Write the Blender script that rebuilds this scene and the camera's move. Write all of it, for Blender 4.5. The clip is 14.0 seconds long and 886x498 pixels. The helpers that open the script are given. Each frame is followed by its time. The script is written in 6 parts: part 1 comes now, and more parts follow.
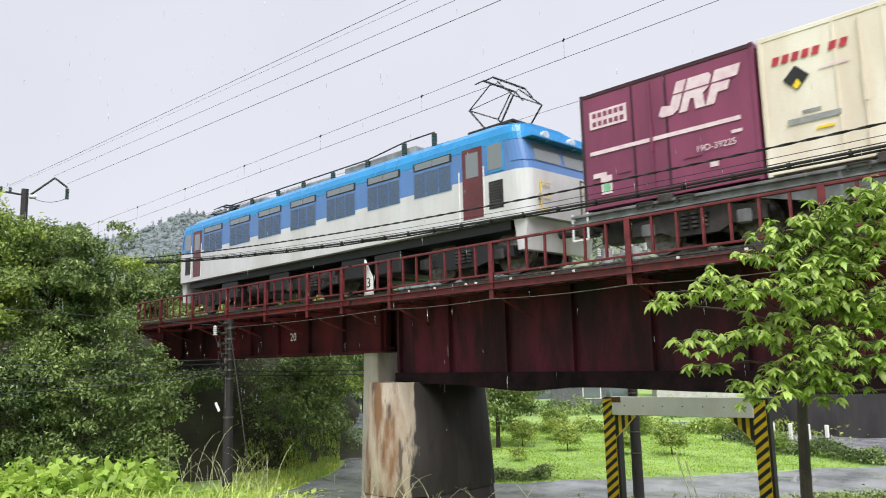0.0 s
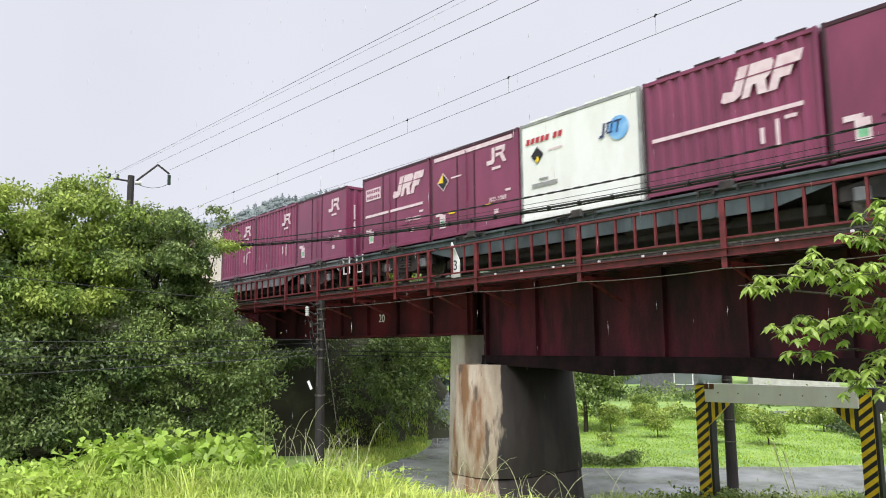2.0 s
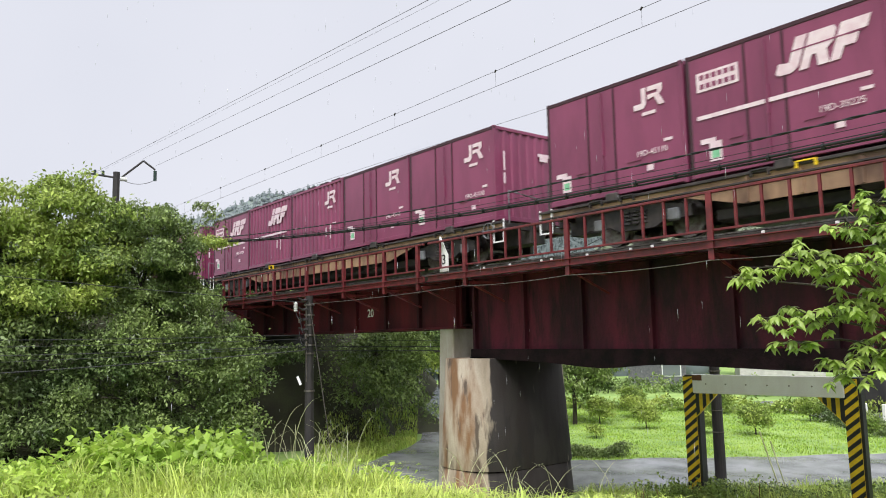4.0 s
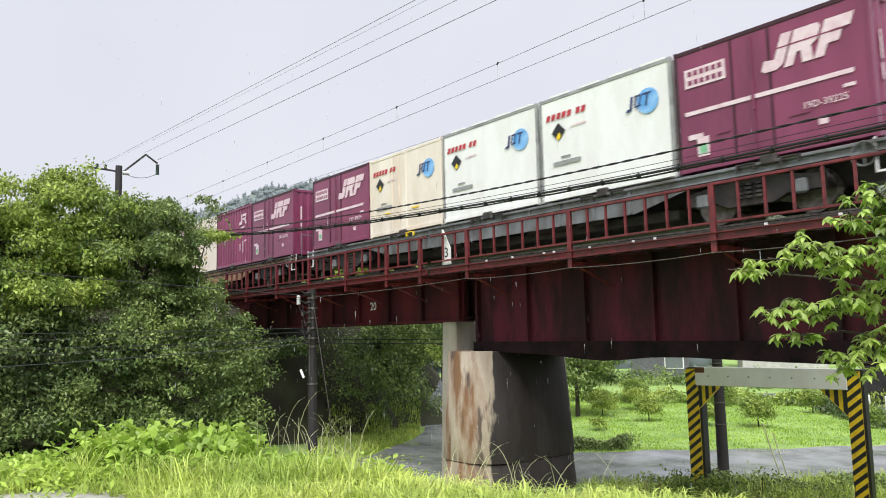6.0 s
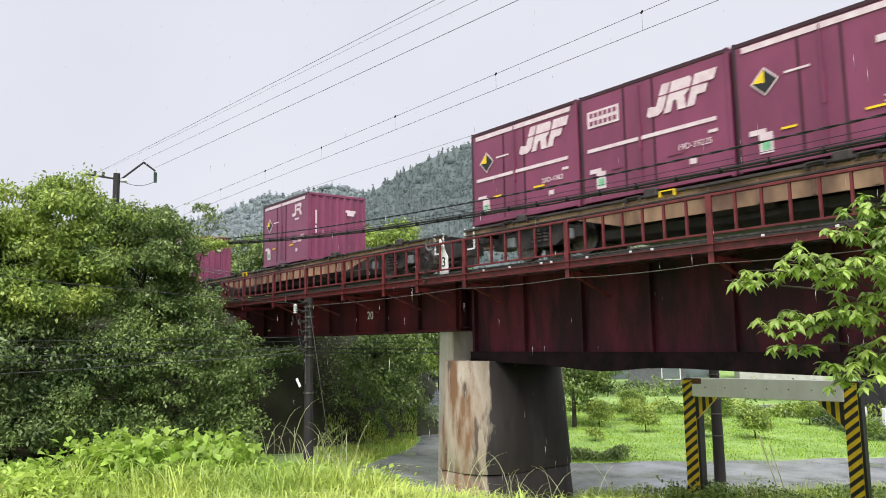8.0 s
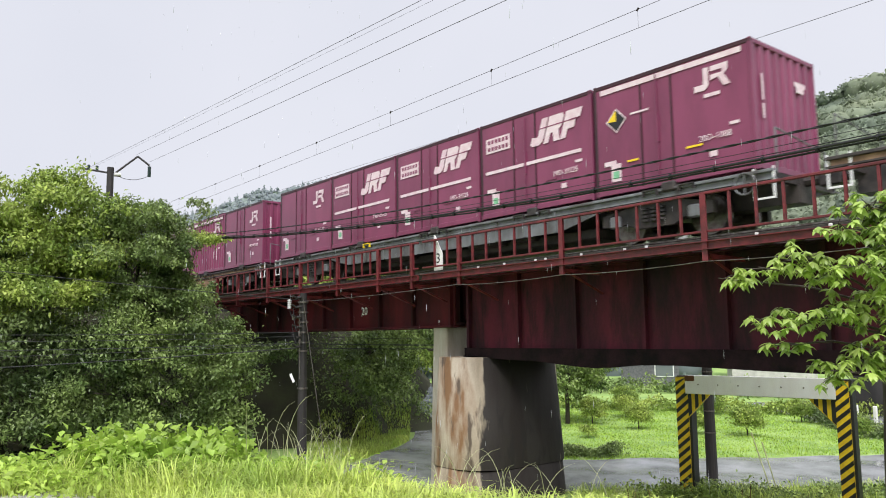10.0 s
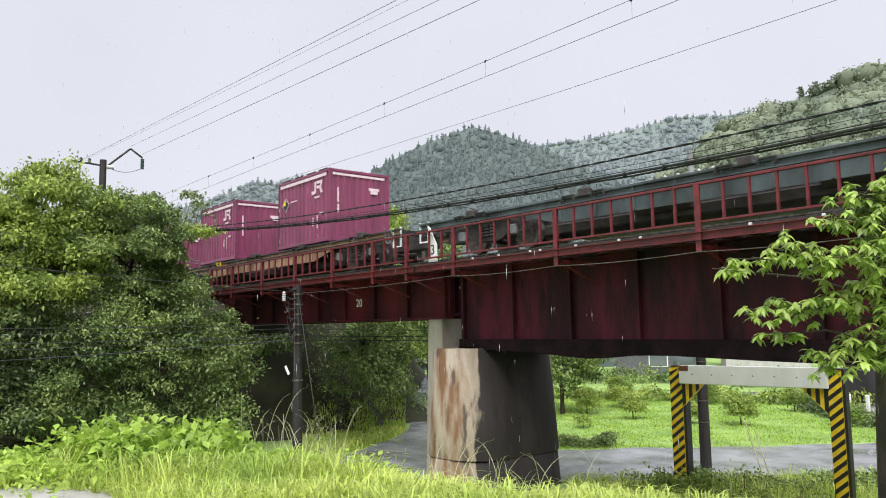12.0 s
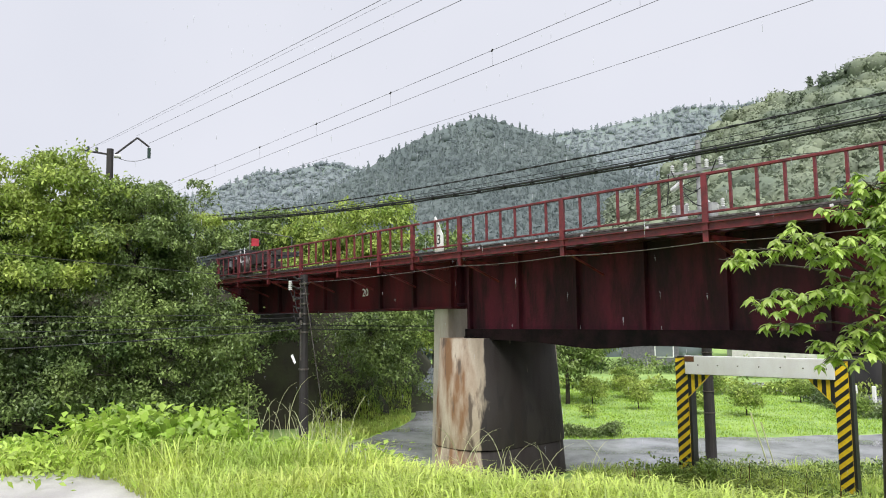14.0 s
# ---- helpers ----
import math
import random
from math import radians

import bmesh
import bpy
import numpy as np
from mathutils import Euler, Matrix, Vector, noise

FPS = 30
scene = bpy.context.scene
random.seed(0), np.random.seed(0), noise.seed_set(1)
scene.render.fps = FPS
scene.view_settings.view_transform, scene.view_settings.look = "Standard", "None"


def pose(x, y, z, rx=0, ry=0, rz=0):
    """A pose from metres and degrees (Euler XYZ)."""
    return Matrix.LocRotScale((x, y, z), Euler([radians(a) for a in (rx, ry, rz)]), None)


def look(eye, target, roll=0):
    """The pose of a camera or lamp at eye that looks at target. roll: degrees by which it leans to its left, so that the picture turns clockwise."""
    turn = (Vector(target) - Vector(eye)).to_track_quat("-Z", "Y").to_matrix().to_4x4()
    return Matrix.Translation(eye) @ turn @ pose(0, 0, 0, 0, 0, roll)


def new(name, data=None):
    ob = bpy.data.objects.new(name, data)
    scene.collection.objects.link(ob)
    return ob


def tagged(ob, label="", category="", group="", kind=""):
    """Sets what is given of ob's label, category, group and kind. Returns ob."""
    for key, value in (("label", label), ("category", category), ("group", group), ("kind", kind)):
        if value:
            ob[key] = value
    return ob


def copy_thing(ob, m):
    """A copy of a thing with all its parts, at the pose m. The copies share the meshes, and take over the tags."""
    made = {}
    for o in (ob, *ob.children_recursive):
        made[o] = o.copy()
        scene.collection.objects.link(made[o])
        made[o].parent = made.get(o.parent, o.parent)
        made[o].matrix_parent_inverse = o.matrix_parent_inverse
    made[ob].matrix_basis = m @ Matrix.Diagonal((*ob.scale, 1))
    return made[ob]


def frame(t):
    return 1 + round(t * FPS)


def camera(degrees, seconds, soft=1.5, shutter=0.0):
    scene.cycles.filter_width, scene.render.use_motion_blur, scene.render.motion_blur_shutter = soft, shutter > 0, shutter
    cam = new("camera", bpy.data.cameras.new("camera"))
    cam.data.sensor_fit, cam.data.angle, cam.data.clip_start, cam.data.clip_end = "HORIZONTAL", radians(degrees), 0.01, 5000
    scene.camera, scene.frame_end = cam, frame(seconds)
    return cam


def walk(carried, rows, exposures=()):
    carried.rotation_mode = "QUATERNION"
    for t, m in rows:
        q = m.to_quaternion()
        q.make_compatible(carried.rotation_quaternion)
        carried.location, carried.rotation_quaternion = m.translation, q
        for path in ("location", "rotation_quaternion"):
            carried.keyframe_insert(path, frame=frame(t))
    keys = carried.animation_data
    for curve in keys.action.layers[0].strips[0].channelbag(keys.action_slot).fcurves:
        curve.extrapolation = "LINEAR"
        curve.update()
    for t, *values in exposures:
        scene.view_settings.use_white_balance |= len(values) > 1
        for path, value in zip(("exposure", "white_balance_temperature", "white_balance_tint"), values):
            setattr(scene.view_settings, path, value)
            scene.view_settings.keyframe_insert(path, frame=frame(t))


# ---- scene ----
cam = camera(61.0, 14.0, 1.0, 0.12)
# seconds, tilt, roll, heading; the camera is held at one spot
PATH = [
    (0.0, 98.404, 1.433, 46.113), (0.5, 97.244, 0.754, 50.806), (1.0, 96.55, 0.341, 51.834), (1.5, 96.858, 0.429, 52.428),
    (2.0, 97.202, 0.585, 52.645), (2.5, 97.396, 0.822, 52.628), (3.0, 97.316, 0.966, 52.433), (3.5, 97.064, 1.056, 52.082),
    (4.0, 96.755, 1.159, 51.822), (6.5, 96.211, 1.295, 52.078), (7.0, 96.512, 1.182, 52.112), (7.5, 96.781, 1.067, 51.992),
    (8.0, 96.936, 0.962, 51.791), (10.5, 96.5, 0.672, 51.217), (11.0, 96.297, 0.781, 51.082), (11.5, 96.145, 0.877, 51.001),
    (12.0, 95.99, 0.955, 50.949), (12.5, 95.855, 0.961, 50.955), (13.0, 95.666, 0.925, 51.069), (13.5, 95.467, 0.946, 51.216),
    (14.0, 95.22, 0.748, 51.393)]
walk(cam, [(t, pose(0, 0, 1.6, a, b, c)) for t, a, b, c in PATH], [(0.0, 0.0), (14.0, 0.0)])

# ---- overcast sky and a weak, wide sun behind the cloud ----
world = bpy.data.worlds.new("world")
scene.world = world
world.use_nodes = True
wn = world.node_tree.nodes
wl = world.node_tree.links
sky = wn.new("ShaderNodeTexSky")
sky.sky_type, sky.sun_disc, sky.sun_elevation, sky.sun_rotation = "NISHITA", False, radians(55), radians(200)
bright = wn.new("ShaderNodeMix")
bright.data_type = "RGBA"
cloud = wn.new("ShaderNodeTexNoise")
cloud.inputs["Scale"].default_value = 1.6
cloud.inputs["Detail"].default_value = 4
ramp = wn.new("ShaderNodeValToRGB")
ramp.color_ramp.elements[0].position, ramp.color_ramp.elements[0].color = 0.3, (7.5, 7.7, 8.6, 1)
ramp.color_ramp.elements[1].position, ramp.color_ramp.elements[1].color = 0.75, (8.5, 8.6, 9.4, 1)
wl.new(cloud.outputs["Fac"], ramp.inputs["Fac"])
bright.inputs["Factor"].default_value = 0.97
wl.new(sky.outputs["Color"], bright.inputs["A"])
wl.new(ramp.outputs["Color"], bright.inputs["B"])
wl.new(bright.outputs["Result"], wn["Background"].inputs["Color"])
wn["Background"].inputs["Strength"].default_value = 0.1

sun = new("sun", bpy.data.lights.new("sun", "SUN"))
sun.data.energy, sun.data.angle, sun.data.color = 4.5, radians(40), (0.99, 0.98, 1.0)
sun.matrix_world = look((0, 0, 62), (-32, 28, 0))


# ---- materials ----
def material(name, base, dark=None, scale=6.0, rough=0.6, metal=0.0, bump=0.15, fine=60.0, streak=0.0, vary=0.0, spec=0.5, trans=0.0, wet=0.0):
    """Base and dark colours mixed by coarse noise, fine grain in colour and bump, vertical streaks where asked."""
    m = bpy.data.materials.new(name)
    m.use_nodes = True
    n, l = m.node_tree.nodes, m.node_tree.links
    b = n["Principled BSDF"]
    dark = dark or tuple(c * 0.65 for c in base)
    co = n.new("ShaderNodeTexCoord")
    big = n.new("ShaderNodeTexNoise")
    big.inputs["Scale"].default_value, big.inputs["Detail"].default_value, big.inputs["Roughness"].default_value = scale, 6, 0.6
    src = co.outputs["Object"]
    if streak:
        mp = n.new("ShaderNodeMapping")
        mp.inputs["Scale"].default_value = (1, 1, streak)
        l.new(src, mp.inputs["Vector"])
        l.new(mp.outputs["Vector"], big.inputs["Vector"])
    else:
        l.new(src, big.inputs["Vector"])
    small = n.new("ShaderNodeTexNoise")
    small.inputs["Scale"].default_value, small.inputs["Detail"].default_value = fine, 3
    l.new(src, small.inputs["Vector"])
    r = n.new("ShaderNodeValToRGB")
    r.color_ramp.elements[0].position, r.color_ramp.elements[0].color = 0.36, (*dark, 1)
    r.color_ramp.elements[1].position, r.color_ramp.elements[1].color = 0.62, (*base, 1)
    l.new(big.outputs["Fac"], r.inputs["Fac"])
    hsv = n.new("ShaderNodeHueSaturation")
    l.new(r.outputs["Color"], hsv.inputs["Color"])
    amount = n.new("ShaderNodeMapRange")
    amount.inputs["To Min"].default_value, amount.inputs["To Max"].default_value = 0.85, 1.15
    l.new(small.outputs["Fac"], amount.inputs["Value"])
    value = amount.outputs["Result"]
    if vary:
        geo = n.new("ShaderNodeNewGeometry")
        ra = n.new("ShaderNodeMapRange")
        ra.inputs["To Min"].default_value, ra.inputs["To Max"].default_value = 1 - vary, 1 + vary
        l.new(geo.outputs["Random Per Island"], ra.inputs["Value"])
        mu = n.new("ShaderNodeMath")
        mu.operation = "MULTIPLY"
        l.new(ra.outputs["Result"], mu.inputs[0])
        l.new(value, mu.inputs[1])
        value = mu.outputs[0]
    l.new(value, hsv.inputs["Value"])
    l.new(hsv.outputs["Color"], b.inputs["Base Color"])
    rr = n.new("ShaderNodeMapRange")
    rr.inputs["To Min"].default_value, rr.inputs["To Max"].default_value = max(rough - 0.12 - wet, 0.03), min(rough + 0.12, 1)
    l.new(big.outputs["Fac"], rr.inputs["Value"])
    l.new(rr.outputs["Result"], b.inputs["Roughness"])
    b.inputs["Metallic"].default_value = metal
    b.inputs["Specular IOR Level"].default_value = spec
    if bump:
        bp = n.new("ShaderNodeBump")
        bp.inputs["Strength"].default_value, bp.inputs["Distance"].default_value = bump, 0.02
        l.new(small.outputs["Fac"], bp.inputs["Height"])
        l.new(bp.outputs["Normal"], b.inputs["Normal"])
    if trans:
        tr = n.new("ShaderNodeBsdfTranslucent")
        l.new(hsv.outputs["Color"], tr.inputs["Color"])
        mix = n.new("ShaderNodeMixShader")
        mix.inputs["Fac"].default_value = trans
        l.new(b.outputs["BSDF"], mix.inputs[1])
        l.new(tr.outputs["BSDF"], mix.inputs[2])
        l.new(mix.outputs["Shader"], n["Material Output"].inputs["Surface"])
    return m


M = {
    "girder": material("girder_paint", (0.11, 0.012, 0.018), (0.028, 0.006, 0.009), 1.1, 0.6, spec=0.25, bump=0.2, streak=0.25),
    "girder_dark": material("girder_weathered", (0.105, 0.016, 0.030), (0.022, 0.008, 0.012), 0.7, 0.55, spec=0.16, bump=0.4, fine=14, streak=0.3),
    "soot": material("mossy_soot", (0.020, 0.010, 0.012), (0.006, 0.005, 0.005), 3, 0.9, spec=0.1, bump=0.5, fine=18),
    "rail_paint": material("railing_paint", (0.19, 0.026, 0.032), (0.085, 0.014, 0.017), 5, 0.45),
    "concrete_pale": material("pale_concrete", (0.45, 0.42, 0.36), (0.30, 0.26, 0.2), 2.0, 0.75, bump=0.35, fine=40, streak=0.3),
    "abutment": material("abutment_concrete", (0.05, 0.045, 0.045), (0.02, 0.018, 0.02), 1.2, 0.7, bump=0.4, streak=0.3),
    "rust": material("rust_streak", (0.16, 0.065, 0.03), (0.09, 0.04, 0.02), 4, 0.8, streak=0.2),
    "timber": material("weathered_sleeper", (0.10, 0.085, 0.075), (0.045, 0.038, 0.034), 8, 0.6, bump=0.4),
    "steel": material("worn_steel", (0.25, 0.23, 0.22), (0.12, 0.09, 0.08), 10, 0.35, 0.8),
    "maroon": material("maroon_container_paint", (0.25, 0.052, 0.115), (0.165, 0.034, 0.076), 1.1, 0.34, bump=0.06, streak=0.3),
    "maroon_dark": material("dark_maroon_edge", (0.05, 0.012, 0.02), None, 3, 0.45),
    "white": material("white_paint", (0.88, 0.88, 0.87), (0.80, 0.78, 0.76), 2.0, 0.4, bump=0.05, streak=0.3),
    "beige": material("aged_white_paint", (0.85, 0.77, 0.67), (0.72, 0.61, 0.50), 1.4, 0.45, bump=0.06, streak=0.25),
    "mark": material("white_marking", (0.80, 0.66, 0.70), (0.70, 0.5, 0.56), 5, 0.5, bump=0.03),
    "red_mark": material("red_marking", (0.55, 0.04, 0.06), None, 5, 0.5, bump=0),
    "blue_mark": material("blue_marking", (0.10, 0.34, 0.72), (0.30, 0.55, 0.85), 2.5, 0.4, bump=0),
    "navy_mark": material("navy_marking", (0.03, 0.05, 0.16), None, 5, 0.4, bump=0),
    "green_mark": material("green_label", (0.25, 0.6, 0.35), None, 5, 0.5, bump=0),
    "yellow": material("yellow_paint", (0.95, 0.68, 0.02), (0.82, 0.52, 0.02), 8, 0.5),
    "black": material("black_paint", (0.018, 0.018, 0.02), None, 6, 0.5),
    "rubber": material("cable_sheath", (0.012, 0.012, 0.013), None, 6, 0.55),
    "underframe": material("dusty_black_underframe", (0.060, 0.048, 0.044), (0.016, 0.014, 0.014), 3, 0.6, bump=0.3),
    "sill_grey": material("grey_wagon_paint", (0.20, 0.21, 0.22), (0.09, 0.085, 0.08), 2.5, 0.5, streak=0.4),
    "sill_teal": material("blue_grey_wagon_paint", (0.085, 0.11, 0.115), (0.03, 0.038, 0.04), 1.6, 0.5, streak=0.4),
    "sill_tan": material("tan_wagon_paint", (0.42, 0.26, 0.15), (0.13, 0.07, 0.045), 1.3, 0.6, streak=0.4),
    "loco_blue": material("sky_blue_paint", (0.022, 0.28, 0.62), (0.02, 0.23, 0.52), 1.2, 0.28, bump=0.03),
    "loco_mid": material("blue_band_paint", (0.10, 0.22, 0.50), (0.09, 0.19, 0.42), 1.4, 0.32, bump=0.03, streak=0.4),
    "loco_white": material("pale_grey_paint", (0.66, 0.65, 0.66), (0.56, 0.54, 0.53), 1.2, 0.35, bump=0.04, streak=0.3),
    "loco_door": material("brick_red_door", (0.14, 0.03, 0.035), None, 3, 0.4),
    "louvre": material("louvre_grey", (0.16, 0.20, 0.28), (0.10, 0.13, 0.19), 12, 0.5),
    "grey": material("roof_grey", (0.35, 0.35, 0.35), (0.2, 0.2, 0.2), 3, 0.6),
    "insulator": material("green_glazed_insulator", (0.05, 0.09, 0.08), None, 6, 0.25),
    "porcelain": material("white_porcelain", (0.78, 0.78, 0.76), None, 6, 0.25),
    "asphalt": material("wet_asphalt", (0.40, 0.405, 0.42), (0.22, 0.225, 0.235), 0.8, 0.12, bump=0.05, fine=70, wet=0.42, spec=0.9),
    "kerb": material("concrete_slab", (0.50, 0.48, 0.46), (0.36, 0.34, 0.33), 1.2, 0.55, bump=0.3, fine=50),
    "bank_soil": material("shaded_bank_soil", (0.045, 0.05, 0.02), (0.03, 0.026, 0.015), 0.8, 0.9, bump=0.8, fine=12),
    "lawn": material("orchard_grass", (0.31, 0.44, 0.12), (0.17, 0.29, 0.07), 0.5, 0.9, bump=0.8, fine=14),
    "bark": material("wet_bark", (0.075, 0.058, 0.045), (0.03, 0.024, 0.02), 9, 0.7, bump=0.6, fine=30, streak=0.3),
    "pole": material("dark_pole", (0.030, 0.025, 0.024), (0.014, 0.012, 0.012), 6, 0.6, streak=0.3),
    "leaf_fresh": material("fresh_leaf", (0.43, 0.55, 0.13), (0.23, 0.35, 0.065), 2.2, 0.38, bump=0, vary=0.35, trans=0.35),
    "leaf_mid": material("mid_green_leaf", (0.26, 0.34, 0.105), (0.10, 0.155, 0.052), 0.7, 0.34, bump=0, spec=0.28, vary=0.45, trans=0.25),
    "leaf_dark": material("dark_green_leaf", (0.23, 0.30, 0.105), (0.09, 0.135, 0.05), 0.7, 0.34, bump=0, spec=0.28, vary=0.45, trans=0.2),
    "leaf_lime": material("lime_leaf", (0.42, 0.50, 0.12), (0.19, 0.28, 0.06), 0.7, 0.36, bump=0, spec=0.28, vary=0.45, trans=0.35),
    "grass": material("bright_grass", (0.60, 0.68, 0.17), (0.38, 0.52, 0.10), 0.7, 0.45, bump=0, vary=0.35, trans=0.4),
    "weed_leaf": material("bright_weed_leaf", (0.46, 0.61, 0.11), (0.30, 0.46, 0.07), 0.8, 0.45, bump=0, vary=0.3, trans=0.4),
    "straw": material("pale_grass_stalk", (0.60, 0.62, 0.36), (0.42, 0.42, 0.22), 3, 0.6, bump=0, vary=0.25),
    # haze is mixed into the hill colours, paler the farther off
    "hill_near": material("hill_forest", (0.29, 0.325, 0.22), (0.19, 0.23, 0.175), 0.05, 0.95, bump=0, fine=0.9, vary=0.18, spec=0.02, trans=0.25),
    "hill_mid": material("hazed_hill_forest", (0.27, 0.315, 0.305), (0.22, 0.262, 0.26), 0.03, 0.95, bump=0, fine=0.9, vary=0.06, spec=0.02, trans=0.5),
    "hill_far": material("hazed_far_forest", (0.40, 0.445, 0.455), (0.355, 0.40, 0.415), 0.02, 1.0, bump=0, fine=0.6, vary=0.03, spec=0.02, trans=0.5),
    "rain": material("rain_water", (0.62, 0.64, 0.68), (0.55, 0.57, 0.6), 5, 0.15, bump=0),
    "tile": material("grey_roof_tile", (0.16, 0.16, 0.17), (0.09, 0.09, 0.1), 6, 0.5),
    "house": material("house_wall", (0.55, 0.53, 0.5), (0.4, 0.38, 0.36), 2, 0.7),
}


def glass_material(name, tint):
    m = bpy.data.materials.new(name)
    m.use_nodes = True
    b = m.node_tree.nodes["Principled BSDF"]
    b.inputs["Base Color"].default_value = (*tint, 1)
    b.inputs["Roughness"].default_value = 0.06
    b.inputs["Specular IOR Level"].default_value = 0.9
    b.inputs["Coat Weight"].default_value = 0.6
    return m


def sooted(m):
    """Slanting black soot and moss runs over the paint of a material."""
    n, l = m.node_tree.nodes, m.node_tree.links
    b = n["Principled BSDF"]
    old = b.inputs["Base Color"].links[0].from_socket
    co, mp, ns, mr, mx = (n.new("ShaderNode" + k) for k in ("TexCoord", "Mapping", "TexNoise", "MapRange", "Mix"))
    mp.inputs["Rotation"].default_value = (0, radians(38), 0)
    mp.inputs["Scale"].default_value = (1.5, 1, 0.35)
    ns.inputs["Scale"].default_value, ns.inputs["Detail"].default_value, ns.inputs["Roughness"].default_value = 1.3, 8, 0.68
    mr.inputs["From Min"].default_value, mr.inputs["From Max"].default_value, mr.inputs["To Max"].default_value = 0.46, 0.64, 0.85
    mx.data_type = "RGBA"
    mx.inputs["B"].default_value = (0.012, 0.009, 0.010, 1)
    l.new(co.outputs["Object"], mp.inputs["Vector"])
    l.new(mp.outputs["Vector"], ns.inputs["Vector"])
    l.new(ns.outputs["Fac"], mr.inputs["Value"])
    l.new(mr.outputs["Result"], mx.inputs["Factor"])
    l.new(old, mx.inputs["A"])
    l.new(mx.outputs["Result"], b.inputs["Base Color"])


sooted(M["girder_dark"])
M["glass"] = glass_material("grey_window_glass", (0.17, 0.19, 0.20))


# ---- mesh helpers ----
def box(bm, x0, x1, y0, y1, z0, z1, bevel=0.0):
    m = Matrix.Translation(((x0 + x1) / 2, (y0 + y1) / 2, (z0 + z1) / 2)) @ Matrix.Diagonal((abs(x1 - x0), abs(y1 - y0), abs(z1 - z0), 1))
    r = bmesh.ops.create_cube(bm, size=1, matrix=m)
    if bevel:
        es = list({e for v in r["verts"] for e in v.link_edges})
        bmesh.ops.bevel(bm, geom=es, offset=bevel, segments=1, affect="EDGES", profile=0.5)
    return bm


def rod(bm, a, b, r, r2=None, seg=8):
    a, b = Vector(a), Vector(b)
    d = b - a
    m = Matrix.Translation((a + b) / 2) @ d.to_track_quat("Z", "Y").to_matrix().to_4x4()
    bmesh.ops.create_cone(bm, cap_ends=True, segments=seg, radius1=r, radius2=r if r2 is None else r2, depth=d.length, matrix=m)
    return bm


def poly(bm, pts, y0, y1):
    """A flat shape drawn in x and z, between the two depths."""
    a = [bm.verts.new((x, y0, z)) for x, z in pts]
    b = [bm.verts.new((x, y1, z)) for x, z in pts]
    bm.faces.new(a)
    bm.faces.new(b[::-1])
    for i in range(len(pts)):
        j = (i + 1) % len(pts)
        bm.faces.new((a[j], a[i], b[i], b[j]))
    return bm


def finish(name, bm, mat, smooth=False):
    bmesh.ops.recalc_face_normals(bm, faces=bm.faces)
    me = bpy.data.meshes.new(name)
    bm.to_mesh(me)
    bm.free()
    me.materials.append(M[mat] if isinstance(mat, str) else mat)
    if smooth:
        for p in me.polygons:
            p.use_smooth = True
    return me


def part(name, bm, mat, parent, label="", smooth=False):
    ob = new(name, finish(name, bm, mat, smooth))
    ob.parent = parent
    if label:
        tagged(ob, label)
    return ob


def thing(name, label, category, group="", kind="", at=None, bm=None, mat=None, smooth=False):
    ob = new(name, finish(name, bm, mat, smooth) if bm else None)
    if at is not None:
        ob.matrix_basis = at
    return tagged(ob, label, category, group, kind)


def B():
    return bmesh.new()


def raw_mesh(name, verts, faces, mat, smooth=False):
    """A mesh from arrays: verts (n,3) and faces (m,k), all of one size."""
    verts, faces = np.asarray(verts, dtype=np.float32), np.asarray(faces, dtype=np.int32)
    me = bpy.data.meshes.new(name)
    k = faces.shape[1]
    me.vertices.add(len(verts))
    me.vertices.foreach_set("co", verts.ravel())
    me.loops.add(faces.size)
    me.loops.foreach_set("vertex_index", faces.ravel())
    me.polygons.add(len(faces))
    me.polygons.foreach_set("loop_start", np.arange(0, faces.size, k, dtype=np.int32))
    if smooth:
        me.polygons.foreach_set("use_smooth", np.ones(len(faces), dtype=bool))
    me.update(calc_edges=True)
    me.materials.append(M[mat])
    return me


def letters(text, size, mat, name, parent, m, label=""):
    """Flat raised lettering that reads along local x, facing -y."""
    cu = bpy.data.curves.new(name, "FONT")
    cu.body, cu.size, cu.extrude, cu.align_x, cu.align_y, cu.resolution_u = text, size, 0.004, "CENTER", "CENTER", 3
    tmp = bpy.data.objects.new(name, cu)
    me = bpy.data.meshes.new_from_object(tmp)
    bpy.data.objects.remove(tmp)
    me.materials.clear()
    me.materials.append(M[mat])
    ob = new(name, me)
    ob.parent = parent
    ob.matrix_basis = m @ pose(0, 0, 0, 90)
    if label:
        tagged(ob, label)
    return ob


# ---- ground: one sheet with the low road under the bridge and the verge where the camera stands ----
def smooth_step(a, b, x):
    t = np.clip((x - a) / (b - a), 0, 1)
    return t * t * (3 - 2 * t)


def ground_height(x, y):
    """The verge lies at 0 near the camera and falls to the road 2.6 m below; orchard and far slopes rise again."""
    x, y = np.asarray(x, float), np.asarray(y, float)
    head = np.degrees(np.arctan2(-x, y))
    edge = np.interp(head, [-60, -20, 20, 45, 55, 66, 80, 100, 140], [30, 10, 5.5, 5.8, 6.9, 8.8, 9.3, 11, 30])
    run = np.interp(head, [-60, -20, 20, 45, 55, 66, 80, 100, 140], [8, 8, 7.5, 7.5, 7.0, 4.5, 4.5, 5, 8])
    z = -2.6 * smooth_step(edge, edge + run, np.hypot(x, y))
    z = z + 0.05 * np.sin(x * 1.3) * np.sin(y * 1.7)
    far = smooth_step(34, 120, y - 0.25 * (x + 15))
    z = z + 2.6 * far
    return z


